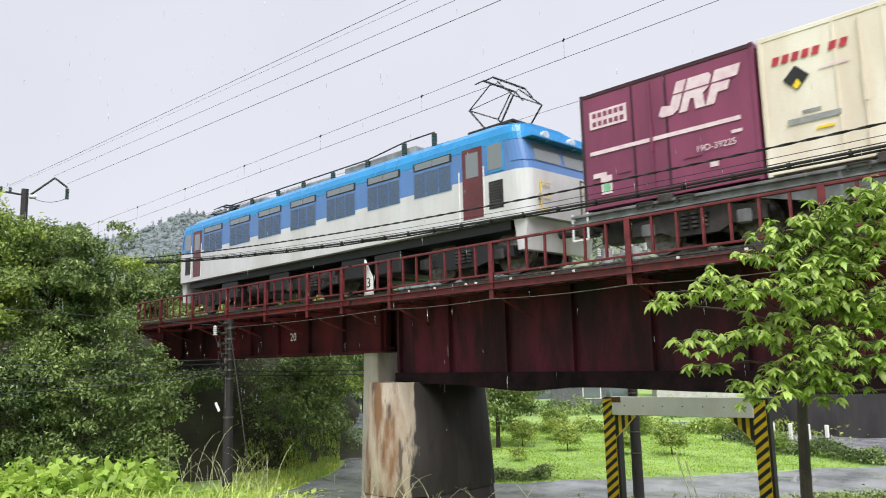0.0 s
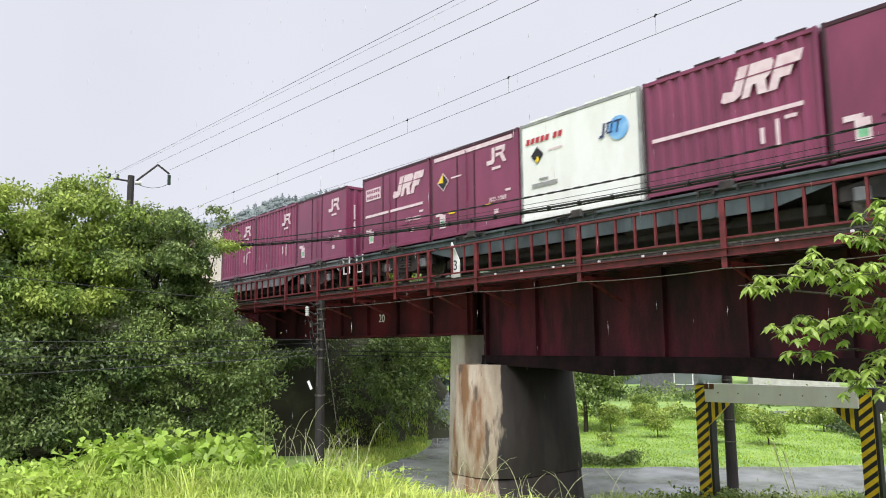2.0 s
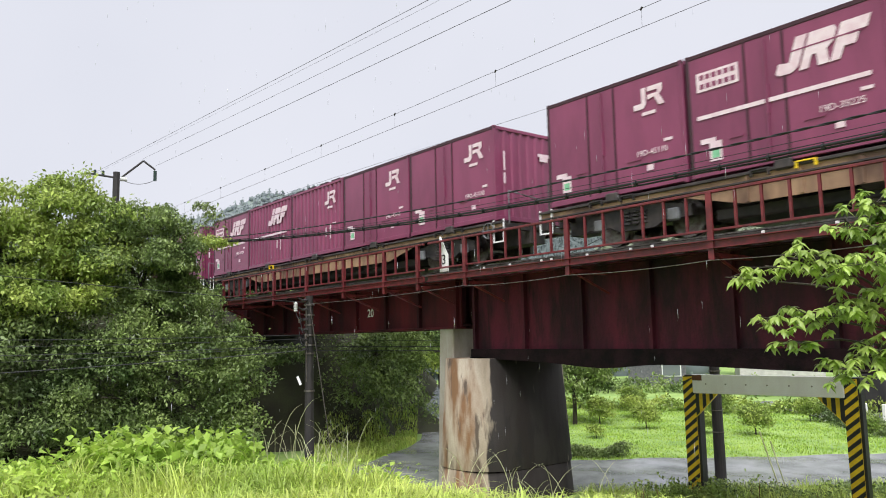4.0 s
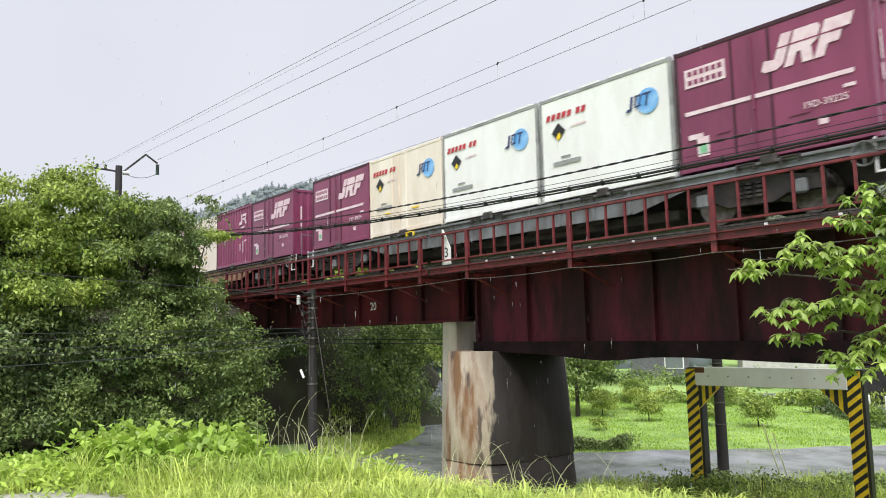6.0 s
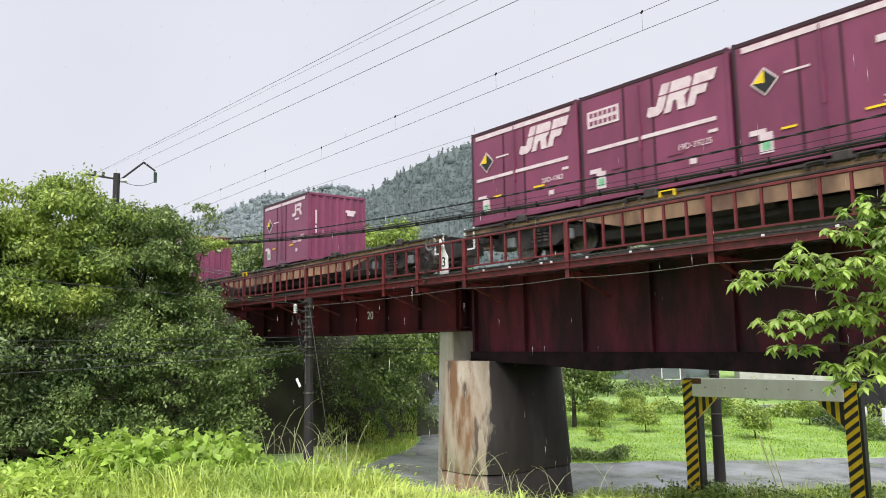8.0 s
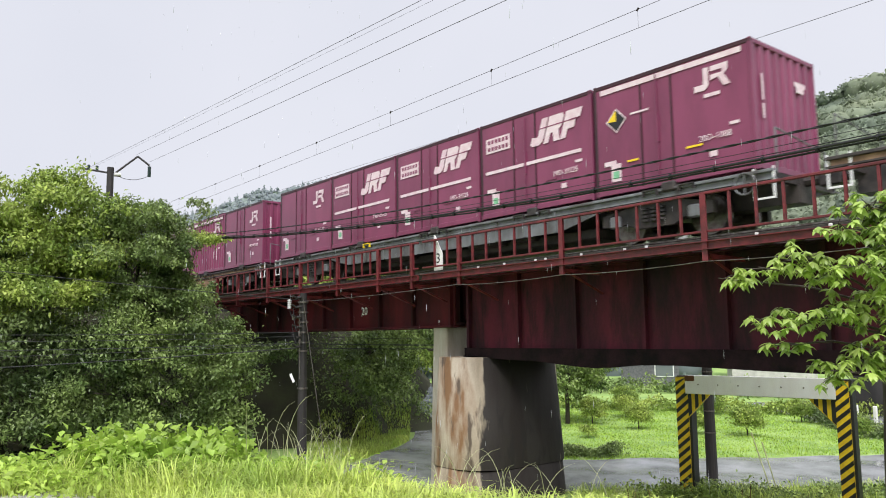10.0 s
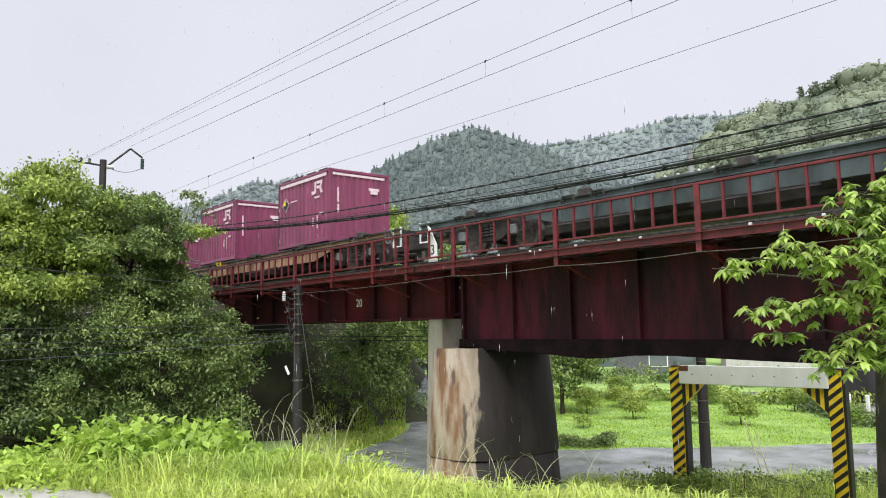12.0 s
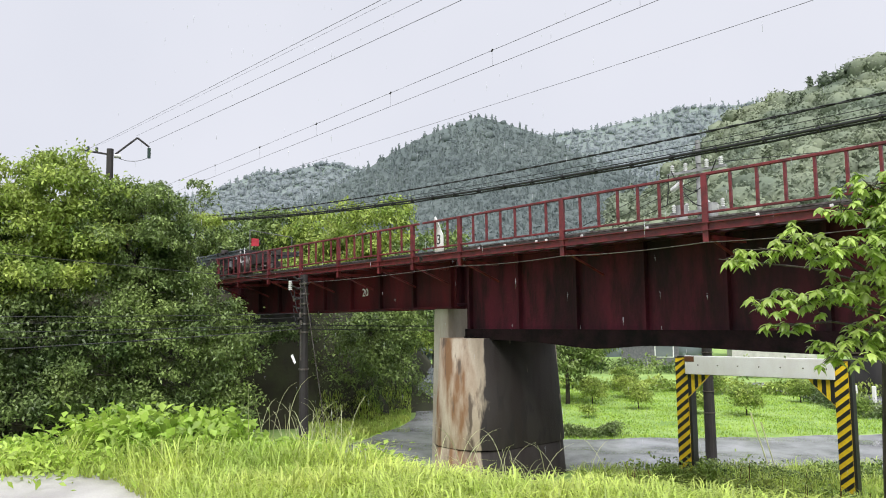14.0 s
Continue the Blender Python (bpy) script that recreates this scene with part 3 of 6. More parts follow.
def container(kind, body, ribbed, logo, stripe, diamond, top_band, number, tag, label, group):
    c = thing("freight_container", label, "container", group)
    frame_mat = "maroon_dark" if body == "maroon" else ("grey" if body == "white" else "beige")
    b = B()
    h = CL / 2
    for s in (-1, 1):
        b = B()
        if ribbed:
            corrugated(b, "x", -h + 0.07, h - 0.07, s * (CW - 0.012), 0.14, CH - 0.09, 0.265, 0.045, s)
        else:
            y = s * (CW - 0.012)
            box(b, -h + 0.07, h - 0.07, min(y, y - s * 0.03), max(y, y - s * 0.03), 0.14, CH - 0.09)
        part("side_wall", b, body, c)
    for s in (-1, 1):
        b = B()
        corrugated(b, "y", -CW + 0.07, CW - 0.07, s * (h - 0.012), 0.14, CH - 0.09, 0.29 if not ribbed else 0.26, 0.04, s)
        part("end_wall", b, body, c)
    b = B()
    box(b, -h + 0.02, h - 0.02, -CW + 0.02, CW - 0.02, CH - 0.06, CH - 0.02)
    part("roof", b, body, c)
    b = B()
    box(b, -h + 0.03, h - 0.03, -CW + 0.03, CW - 0.03, 0.08, 0.16)
    part("floor_plate", b, body, c)
    for s in (-1, 1):
        b = B()
        box(b, -h, h, s * CW - (0.06 if s > 0 else 0), s * CW + (0.06 if s < 0 else 0), CH - 0.10, CH - 0.015, 0.008)
        part("top_rail", b, frame_mat if not ribbed else body, c)
        b = B()
        box(b, -h, h, s * CW - (0.06 if s > 0 else 0), s * CW + (0.06 if s < 0 else 0), 0.03, 0.15, 0.008)
        part("bottom_rail", b, body, c)
        for e in (-1, 1):
            b = B()
            xa, xb = sorted((e * h, e * (h - 0.08)))
            ya, yb = sorted((s * CW, s * (CW - 0.08)))
            box(b, xa, xb, ya, yb, 0.0, CH, 0.01)
            part("corner_post", b, frame_mat if e < 0 or body != "maroon" else "maroon", c)
    for e in (-1, 1):
        b = B()
        xa, xb = sorted((e * h, e * (h - 0.06)))
        box(b, xa, xb, -CW + 0.08, CW - 0.08, CH - 0.10, CH - 0.01, 0.008)
        part("end_rail", b, body, c)
        b = B()
        box(b, xa, xb, -CW + 0.08, CW - 0.08, 0.03, 0.15, 0.008)
        part("end_rail", b, body, c)
    if not ribbed and body != "white":
        for x in (-0.62, 0.12) if kind == "door" else (-0.62, 0.32):
            b = B()
            box(b, x - 0.018, x + 0.018, -CW - 0.006, -CW + 0.02, 0.10, CH - 0.06)
            seam = part("door_post", b, frame_mat if body == "maroon" else "beige", c)
        b = B()
        rod(b, (-0.22, -CW - 0.02, 0.2), (-0.22, -CW - 0.02, CH - 0.15), 0.014, seg=6)
        box(b, -0.25, -0.19, -CW - 0.03, -CW + 0.01, 0.95, 1.5)
        part("lock_rod", b, body, c)
        b = B()
        box(b, -1.0, -0.72, -CW - 0.012, -CW, 0.66, 0.70)
        part("latch", b, "yellow" if diamond else body, c)
        b = B()
        box(b, 0.42, 0.78, -CW - 0.012, -CW, 0.66, 0.70)
        part("latch", b, "yellow" if diamond else body, c)
    else:
        for x in (-1.2, -0.3, 0.6, 1.4):
            b = B()
            box(b, x - 0.28, x + 0.28, -CW - 0.002, -CW + 0.05, CH - 0.02, CH + 0.025)
            part("roof_cleat", b, frame_mat if ribbed else body, c)
    # markings
    if logo == "wide":
        def slant(pts):
            return [(-0.02 + u + 0.36 * v, 1.56 + v) for u, v in pts]
        decal("logo", slant([(-0.03, 0.05), (0.05, 0), (0.27, 0), (0.37, 0.08), (0.37, 0.62), (0.17, 0.62), (0.17, 0.19), (-0.03, 0.22)]), "mark", c, "white slanted emblem")
        decal("logo", slant([(0.41, 0), (0.57, 0), (0.57, 0.22), (0.64, 0.22), (0.74, 0), (0.93, 0), (0.81, 0.26), (0.89, 0.34), (0.89, 0.55), (0.82, 0.62), (0.41, 0.62)]), "mark", c)
        decal("logo", slant([(0.94, 0), (1.11, 0), (1.11, 0.2), (1.30, 0.2), (1.30, 0.37), (1.11, 0.37), (1.11, 0.41), (1.42, 0.41), (1.42, 0.62), (0.94, 0.62)]), "mark", c)
        decal("logo_line", slant([(0.12, 0.37), (1.35, 0.38), (1.35, 0.405), (0.12, 0.395)]), body, c, lift=0.012)
    if logo == "small":
        zb = 1.72
        decal("logo", [(0.66, zb), (0.90, zb), (0.97, zb + 0.08), (0.97, zb + 0.44), (0.86, zb + 0.44), (0.86, zb + 0.12), (0.66, zb + 0.12)], "mark", c, "white hooked emblem")
        decal("logo", [(1.01, zb + 0.16), (1.17, zb + 0.20), (1.28, zb), (1.43, zb), (1.30, zb + 0.22), (1.38, zb + 0.30), (1.38, zb + 0.44), (1.01, zb + 0.44), (1.01, zb + 0.34), (1.26, zb + 0.34), (1.26, zb + 0.27), (1.01, zb + 0.27)], "mark", c)
        decal("logo", quad(0.86, 1.2, zb - 0.15, zb - 0.08), "mark", c)
    if logo == "globe":
        b = B()
        rod(b, (1.27, -CW - 0.012, 1.72), (1.27, -CW - 0.004, 1.72), 0.27, seg=28)
        part("logo", b, "blue_mark", c, "blue globe emblem")
        for x0, x1, z0, z1 in ((0.80, 0.86, 1.60, 1.90), (0.70, 0.82, 1.58, 1.64), (0.92, 1.08, 1.64, 1.68), (0.92, 1.08, 1.86, 1.90), (0.92, 0.96, 1.68, 1.86), (1.04, 1.08, 1.68, 1.86), (1.12, 1.34, 1.86, 1.90), (1.20, 1.25, 1.62, 1.86)):
            decal("logo", quad(x0, x1, z0, z1, 0.05), "navy_mark", c, lift=0.016)
        for k in range(7):
            xx = -1.64 + 0.165 * k + (0.1 if k > 4 else 0.0)
            decal("name_bar", quad(xx, xx + 0.115, 1.93, 2.07, 0.04), "red_mark", c, "red slanted lettering bar")
        decal("serial_bar", quad(-1.45, -0.6, 0.82, 0.92), "grey", c)
        decal("serial_bar", quad(-1.2, -0.9, 0.98, 1.03), "grey", c)
    if stripe:
        decal("stripe", [(-1.62, 1.16), (1.62, 1.20), (1.62, 1.26), (-1.62, 1.22)] if stripe > 1 else quad(-1.65, 1.55, 1.15, 1.23), "mark", c, "white side stripe")
        if not ribbed and not diamond:
            decal("notice_panel", quad(-1.62, -0.74, 1.70, 2.08), "mark", c, "white notice panel")
            for k in range(6):
                for zz in (1.75, 1.93):
                    decal("notice_bar", quad(-1.55 + 0.13 * k, -1.46 + 0.13 * k, zz, zz + 0.1), body, c, lift=0.012)
    if diamond:
        x, z, r = -1.25, 1.62, 0.27
        if body == "maroon":
            decal("hazard_diamond", [(x - r, z), (x, z - r), (x + r, z), (x, z + r)], "mark", c, "yellow and black diamond", 0.007)
            r *= 0.86
        else:
            r *= 0.8
        decal("hazard_diamond", [(x - r, z), (x, z - r), (x + r, z), (x, z + r)], "black", c, "black and yellow diamond", lift=0.0115)
        yel = [(x - r * .96, z), (x, z - r * 0.1), (x, z + r * .96)] if body == "maroon" else [(x - r * .3, z - r * .6), (x + r * .1, z - r * .1), (x + r * .35, z - r * .55), (x, z - r * .95)]
        decal("hazard_diamond", yel, "yellow", c, lift=0.015)
        decal("caption_bar", quad(-0.88, -0.42, 1.66, 1.70), "mark", c)
    if top_band:
        decal("top_band", quad(-1.66, 1.66, CH - 0.24, CH - 0.13), "mark", c, "white band under the roof edge")
    if number and not ribbed:
        letters(number, 0.17, "mark", "serial_number", c, pose(1.05, -CW - 0.008, 0.78))
        decal("small_mark", quad(1.36, 1.56, 0.93, 0.99), "mark", c)
        decal("small_mark", quad(0.92, 1.08, 0.40, 0.52), "mark", c)
    if ribbed:
        decal("data_bar", quad(0.72, 0.80, 0.62, 0.92), "mark", c)
        decal("data_bar", quad(1.02, 1.09, 0.52, 1.02), "mark", c)
        decal("data_bar", quad(1.2, 1.42, 0.98, 1.05), "mark", c)
    if tag:
        decal("document_tag", quad(-1.42, -1.16, 0.30, 0.68), "mark", c, "white paper tag with a green print")
        decal("document_tag", quad(-1.37, -1.21, 0.36, 0.52), "green_mark", c, lift=0.012)
    if body == "maroon" and not ribbed:
        decal("owner_bar", quad(-1.6, -1.28, 0.66, 0.76), "mark", c)
    # end wall markings towards the rear
    if body == "maroon":
        for z0, z1, y0, y1 in ((1.35, 1.85, -0.92, -0.86), (1.0, 1.28, -0.92, -0.86), (1.86, 1.95, 0.35, 0.78), (1.74, 1.86, 0.42, 0.72)):
            b = B()
            box(b, h + 0.001, h + 0.006, y0, y1, z0, z1)
            part("end_mark", b, "mark", c, "white data bar")
        if top_band and ribbed:
            b = B()
            box(b, h + 0.001, h + 0.006, -1.1, 1.0, CH - 0.22, CH - 0.14)
            part("top_band", b, "mark", c)
    return c


RED = "maroon containers of the train"
PROTO = {
    "jrf": container("door", "maroon", False, "wide", 1, False, False, "19D-39225", True, "maroon steel freight container with wide white emblem and stripe", RED),
    "jrf_rib": container("rib", "maroon", True, "wide", 1, False, False, "", False, "ribbed maroon steel freight container with white emblem and stripe", RED),
    "jr": container("door", "maroon", False, "small", 0, False, False, "19D-45110", True, "maroon steel freight container with small white emblem", RED),
    "jr_dia": container("door", "maroon", False, "small", 0, True, True, "20D-1088", True, "maroon freight container with yellow diamond and white top band", RED),
    "jr_rib": container("rib", "maroon", True, "small", 0, False, False, "", False, "ribbed maroon steel freight container with small white emblem", RED),
    "jr_rib_dia": container("rib", "maroon", True, "small", 0, True, True, "", False, "ribbed maroon freight container with yellow diamond and white band", RED),
    "jrf_dia": container("door", "maroon", False, "wide", 1, True, True, "20D-1002", True, "maroon freight container with yellow diamond, emblem and stripe", RED),
    "ur_white": container("door", "white", False, "globe", 0, True, False, "", False, "clean white freight container with blue globe emblem", "pale containers of the train"),
    "ur_beige": container("door", "beige", False, "globe", 0, True, False, "", False, "aged cream freight container with blue globe emblem and rust specks", "pale containers of the train"),
}


def lathe_wheel(bm, y, r, x=0.0, z=0.0):
    s = 1 if y > 0 else -1
    rod(bm, (x, y - 0.065, z), (x, y + 0.065, z), r, seg=24)
    rod(bm, (x, y - s * 0.09, z), (x, y - s * 0.06, z), r + 0.03, seg=24)
    rod(bm, (x, y, z), (x, y + s * 0.09, z), r * 0.35, seg=12)


def bogie(parent, x, base, r, heavy=False):
    bg = part("bogie", box(B(), x - 0.25, x + 0.25, -0.95, 0.95, 0.48, 0.70, 0.02), "underframe", parent)
    for s in (-1, 1):
        b = B()
        y0, y1 = sorted((s * 0.96, s * 1.10))
        poly(b, [(x - base / 2 - 0.38, 0.36), (x - base / 2 - 0.38, 0.60), (x - 0.45, 0.74), (x + 0.45, 0.74), (x + base / 2 + 0.38, 0.60), (x + base / 2 + 0.38, 0.36), (x + base / 2 - 0.25, 0.36), (x + 0.45, 0.24), (x - 0.45, 0.24), (x - base / 2 + 0.25, 0.36)], y0, y1)
        part("side_frame", b, "black" if heavy else "underframe", bg)
        for dx in (-0.2, 0.0, 0.2):
            b = B()
            for k in range(4):
                z = 0.36 + 0.08 * k
                rod(b, (x + dx, s * 1.12, z), (x + dx, s * 1.12, z + 0.045), 0.075, seg=10)
            part("spring", b, "underframe", bg)
        for e in (-1, 1):
            b = B()
            xb = x + e * base / 2
            box(b, xb - 0.13, xb + 0.13, min(s * 1.08, s * 1.2), max(s * 1.08, s * 1.2), 0.30, 0.56, 0.03)
            part("axle_box", b, "sill_grey" if not heavy else "underframe", bg)
    for e in (-1, 1):
        b = B()
        xb = x + e * base / 2
        lathe_wheel(b, -0.56, r, xb, r)
        lathe_wheel(b, 0.56, r, xb, r)
        rod(b, (xb, -0.6, r), (xb, 0.6, r), 0.08, seg=10)
        part("wheelset", b, "steel", bg, "worn steel wheels on an axle")
    return bg


def wagon(sill, label):
    w = thing("flat_wagon", label, "wagon", "flat wagons of the train")
    for s in (-1, 1):
        b = B()
        y0, y1 = sorted((s * 1.20, s * 1.23))
        poly(b, [(-9.7, 0.78), (-6.2, 0.78), (-4.6, 0.40), (4.6, 0.40), (6.2, 0.78), (9.7, 0.78), (9.7, 0.93), (-9.7, 0.93)], y0, y1)
        sl_ = part("side_sill", b, sill, w, "fish-bellied side sill, dusty paint")
        b = B()
        y0, y1 = sorted((s * 1.14, s * 1.29))
        box(b, -9.75, 9.75, y0, y1, 0.90, 0.96, 0.01)
        box(b, -9.75, 9.75, y0, y1, 0.765, 0.795)
        part("flange", b, "underframe" if sill == "sill_tan" else sill, sl_)
        for k in range(10):
            b = B()
            x = -4.5 + k
            y0, y1 = sorted((s * 1.23, s * 1.26))
            box(b, x - 0.03, x + 0.03, y0, y1, 0.42, 0.9)
            part("sill_rib", b, sill, sl_)
        for k in range(5):
            for dx in (-0.42, 0.42):
                b = B()
                x = (k - 2) * 3.79 + dx
                y0, y1 = sorted((s * 1.27, s * 1.33))
                box(b, x - 0.18, x + 0.18, y0, y1, 0.945, 0.97)
                box(b, x - 0.18, x - 0.15, y0, y1, 0.84, 0.945)
                box(b, x + 0.15, x + 0.18, y0, y1, 0.84, 0.945)
                part("lock_bracket", b, "yellow" if sill != "sill_teal" and (k + int(s > 0)) % 4 == 1 and dx > 0 else "underframe", w, "container lock handle")
            b = B()
            x = (k - 2) * 3.79
            y0, y1 = sorted((s * 1.12, s * 1.31))
            box(b, x - 0.16, x + 0.16, y0, y1, 0.88, 1.08, 0.03)
            part("twist_lock", b, "underframe", w)
    b = B()
    box(b, -9.7, 9.7, -0.25, 0.25, 0.45, 0.93)
    for k in range(11):
        box(b, -9.6 + k * 1.92 - 0.06, -9.6 + k * 1.92 + 0.06, -1.2, 1.2, 0.78, 0.93)
    part("centre_sill", b, "underframe", w)
    for x, y0 in ((-2.6, -0.95), (1.2, -0.9), (-0.5, 0.4)):
        b = B()
        rod(b, (x, y0, 0.52), (x + 1.3, y0, 0.52), 0.2, seg=14)
        part("air_tank", b, "underframe", w)
    b = B()
    box(b, 2.8, 3.6, -1.05, -0.5, 0.33, 0.75, 0.03)
    part("brake_box", b, "underframe", w)
    # plain box for the bottom gear, added to block daylight under the sills
    b = B()
    box(b, -5.4, 5.4, -0.85, 0.85, 0.20, 0.44, 0.03)
    part("belly_pan", b, "underframe", w)
    for x in (-7.1, 7.1):
        bogie(w, x, 1.9, 0.40)
    for e in (-1, 1):
        b = B()
        rod(b, (e * 9.6, 0, 0.86), (e * 10.18, 0, 0.86), 0.10, seg=8)
        box(b, min(e * 10.0, e * 10.19), max(e * 10.0, e * 10.19), -0.16, 0.16, 0.70, 1.0, 0.03)
        part("coupler", b, "underframe", w)
        b = B()
        for zz in (0.42, ):
            box(b, e * 9.55 - 0.2, e * 9.55 + 0.2, -1.27, -1.24, zz, zz + 0.035)
        box(b, e * 9.55 - 0.2, e * 9.55 - 0.17, -1.27, -1.24, 0.42, 1.0)
        box(b, e * 9.55 + 0.17, e * 9.55 + 0.2, -1.27, -1.24, 0.42, 1.0)
        part("step", b, "white", w, "white painted shunter's step")
        b = B()
        rod(b, (e * 9.68, -1.0, 0.9), (e * 9.68, -1.0, 1.75), 0.018, seg=6)
        rod(b, (e * 9.68, -1.0, 1.75), (e * 9.68, 0.9, 1.55), 0.018, seg=6)
        rod(b, (e * 9.68, 0.9, 0.9), (e * 9.68, 0.9, 1.55), 0.018, seg=6)
        part("handrail", b, "sill_grey", w)
    b = B()
    for k in range(16):
        a0, a1 = k * math.tau / 16, (k + 1) * math.tau / 16
        rod(b, (9.2 + 0.2 * math.cos(a0), -1.30, 0.75 + 0.2 * math.sin(a0)), (9.2 + 0.2 * math.cos(a1), -1.30, 0.75 + 0.2 * math.sin(a1)), 0.018, seg=6)
    rod(b, (9.0, -1.30, 0.75), (9.4, -1.30, 0.75), 0.014, seg=6)
    rod(b, (9.2, -1.30, 0.55), (9.2, -1.30, 0.95), 0.014, seg=6)
    part("brake_wheel", b, "sill_grey", w)
    return w


WAGONS = {
    "grey": wagon("sill_grey", "grey fish-bellied container flat wagon, dusty running gear"),
    "teal": wagon("sill_teal", "blue-grey fish-bellied container flat wagon, grimy running gear"),
    "tan": wagon("sill_tan", "rusty tan fish-bellied container flat wagon"),
}


# ---- electric locomotive ----
def loco_ring(z, grow=0.0, half=8.7):
    """Plan outline at height z: straight sides, rounded raked cab ends."""
    rake = 0.0 if z < 2.2 else (z - 2.2) * 0.22
    h = half - rake + grow
    w = 1.40 - max(0, z - 3.15) * 0.30 + grow
    out = []
    for sx, sy in ((-1, -1), (1, -1), (1, 1), (-1, 1)):
        cx, cy = sx * (h - 0.42), sy * (w - 0.32)
        angs = {(-1, -1): (270, 180), (1, -1): (360, 270), (1, 1): (90, 0), (-1, 1): (180, 90)}[(sx, sy)]
        ks = [angs[0] + (angs[1] - angs[0]) * i / 6 for i in range(7)]
        ks = ks[::-1] if (sx, sy) in ((-1, -1), (1, -1), (1, 1), (-1, 1)) else ks
        out += [(cx + 0.42 * math.cos(radians(k)), cy + 0.32 * math.sin(radians(k)), z) for k in ks]
    return out


def loco_band(zs, mat, name, parent, label="", grow=0.0, cap=False):
    b = B()
    rings = [[b.verts.new(p) for p in loco_ring(z, grow)] for z in zs]
    n = len(rings[0])
    for r0, r1 in zip(rings[:-1], rings[1:]):
        for i in range(n):
            j = (i + 1) % n
            b.faces.new((r0[i], r0[j], r1[j], r1[i]))
    if cap:
        b.faces.new(rings[-1])
        b.faces.new(rings[0][::-1])
    return part(name, b, mat, parent, label, smooth=False)


def insulator(bm, x, y, z0, z1, r=0.085):
    n = max(3, int((z1 - z0) / 0.05))
    for k in range(n):
        z = z0 + (z1 - z0) * k / n
        rod(bm, (x, y, z), (x, y, z + (z1 - z0) / n * 0.6), r, seg=12)
    rod(bm, (x, y, z0), (x, y, z1), r * 0.55, seg=8)


def locomotive():
    lo = thing("electric_locomotive", "blue and pale grey electric locomotive with rear pantograph raised, wet", "locomotive")
    body = loco_band([1.18, 1.7, 2.26], "loco_white", "lower_body", lo, "pale grey lower body", cap=True)
    band = loco_band([2.262, 2.6, 2.97], "loco_mid", "upper_body", lo, "mid blue upper body", cap=True)
    loco_band([2.972, 3.15, 3.32], "loco_blue", "cornice", lo, "sky blue cornice", grow=0.004, cap=True)
    b = B()
    pts = [(-1.34, 3.322), (1.34, 3.322), (1.1, 3.50), (0.6, 3.60), (-0.6, 3.60), (-1.1, 3.50)]
    rings = []
    for x, k in ((-8.2, 0.75), (-7.6, 1.0), (7.6, 1.0), (8.2, 0.75)):
        rings.append([b.verts.new((x, y * (0.9 if k < 1 else 1), 3.322 + (z - 3.322) * k)) for y, z in pts])
    for r0, r1 in zip(rings[:-1], rings[1:]):
        for i in range(6):
            j = (i + 1) % 6
            b.faces.new((r0[i], r1[i], r1[j], r0[j]))
    b.faces.new(rings[0])
    b.faces.new(rings[-1][::-1])
    part("roof", b, "loco_blue", lo, "sky blue roof")
    for s in (-1, 1):
        yo = s * 1.40
        ya, yb = sorted((yo, yo + s * 0.012))
        yc, yd = sorted((yo, yo + s * 0.02))
        for k in range(7):
            x = -5.85 + k * 1.92
            b = B()
            box(b, x - 0.70, x + 0.70, ya, yb, 2.84, 3.05, 0.005)
            win = part("clerestory_window", b, "rubber", band)
            for dx in (-0.32, 0.32):
                b = B()
                box(b, x + dx - 0.31, x + dx + 0.31, yc, yd, 2.865, 3.025)
                part("pane", b, "glass", win)
            for q in range(3):
                b = B()
                xx = x - 0.46 + q * 0.46
                box(b, xx - 0.22, xx + 0.22, ya, yb, 2.14, 2.79)
                lv = part("louvre_panel", b, "loco_mid", band, "pressed blue louvre panel")
                b = B()
                for z in range(12):
                    zz = 2.18 + z * 0.051
                    box(b, xx - 0.20, xx + 0.20, min(yo + s * 0.012, yo + s * 0.03), max(yo + s * 0.012, yo + s * 0.03), zz, zz + 0.026)
                part("slat", b, "louvre", lv)
        for e in (-1, 1):
            x = e * 7.05
            b = B()
            box(b, x - 0.33, x + 0.33, ya, yb, 1.32, 3.02, 0.005)
            door = part("cab_door", b, "loco_door", lo, "brick red cab door with window")
            b = B()
            box(b, x - 0.2, x + 0.2, yc, yd, 2.3, 2.9, 0.004)
            part("pane", b, "glass", door)
            b = B()
            box(b, x - 0.27, x - 0.22, yc, yd + 0.02 * (s > 0), 1.95, 2.05)
            part("handle", b, "steel", door)
            for dx in (-0.4, 0.4):
                b = B()
                rod(b, (x + dx, yo + s * 0.05, 1.3), (x + dx, yo + s * 0.05, 2.5), 0.014, seg=6)
                part("grab_rail", b, "white", lo)
            x = e * 7.78
            b = B()
            box(b, x - 0.27, x + 0.27, ya, yb, 2.30, 3.02, 0.006)
            side = part("cab_side_window", b, "loco_blue", lo)
            b = B()
            box(b, x - 0.22, x + 0.22, yc, yd, 2.36, 2.96, 0.004)
            part("pane", b, "glass", side)
            b = B()
            box(b, x - 0.22, x + 0.22, ya, yb, 1.45, 2.1, 0.004)
            grille = part("grille", b, "black", lo, "black louvred air grille")
            for z in range(9):
                b = B()
                zz = 1.49 + z * 0.066
                box(b, x - 0.20, x + 0.20, yc, yd + 0.004 * (s > 0), zz, zz + 0.03)
                part("slat", b, "underframe", grille)
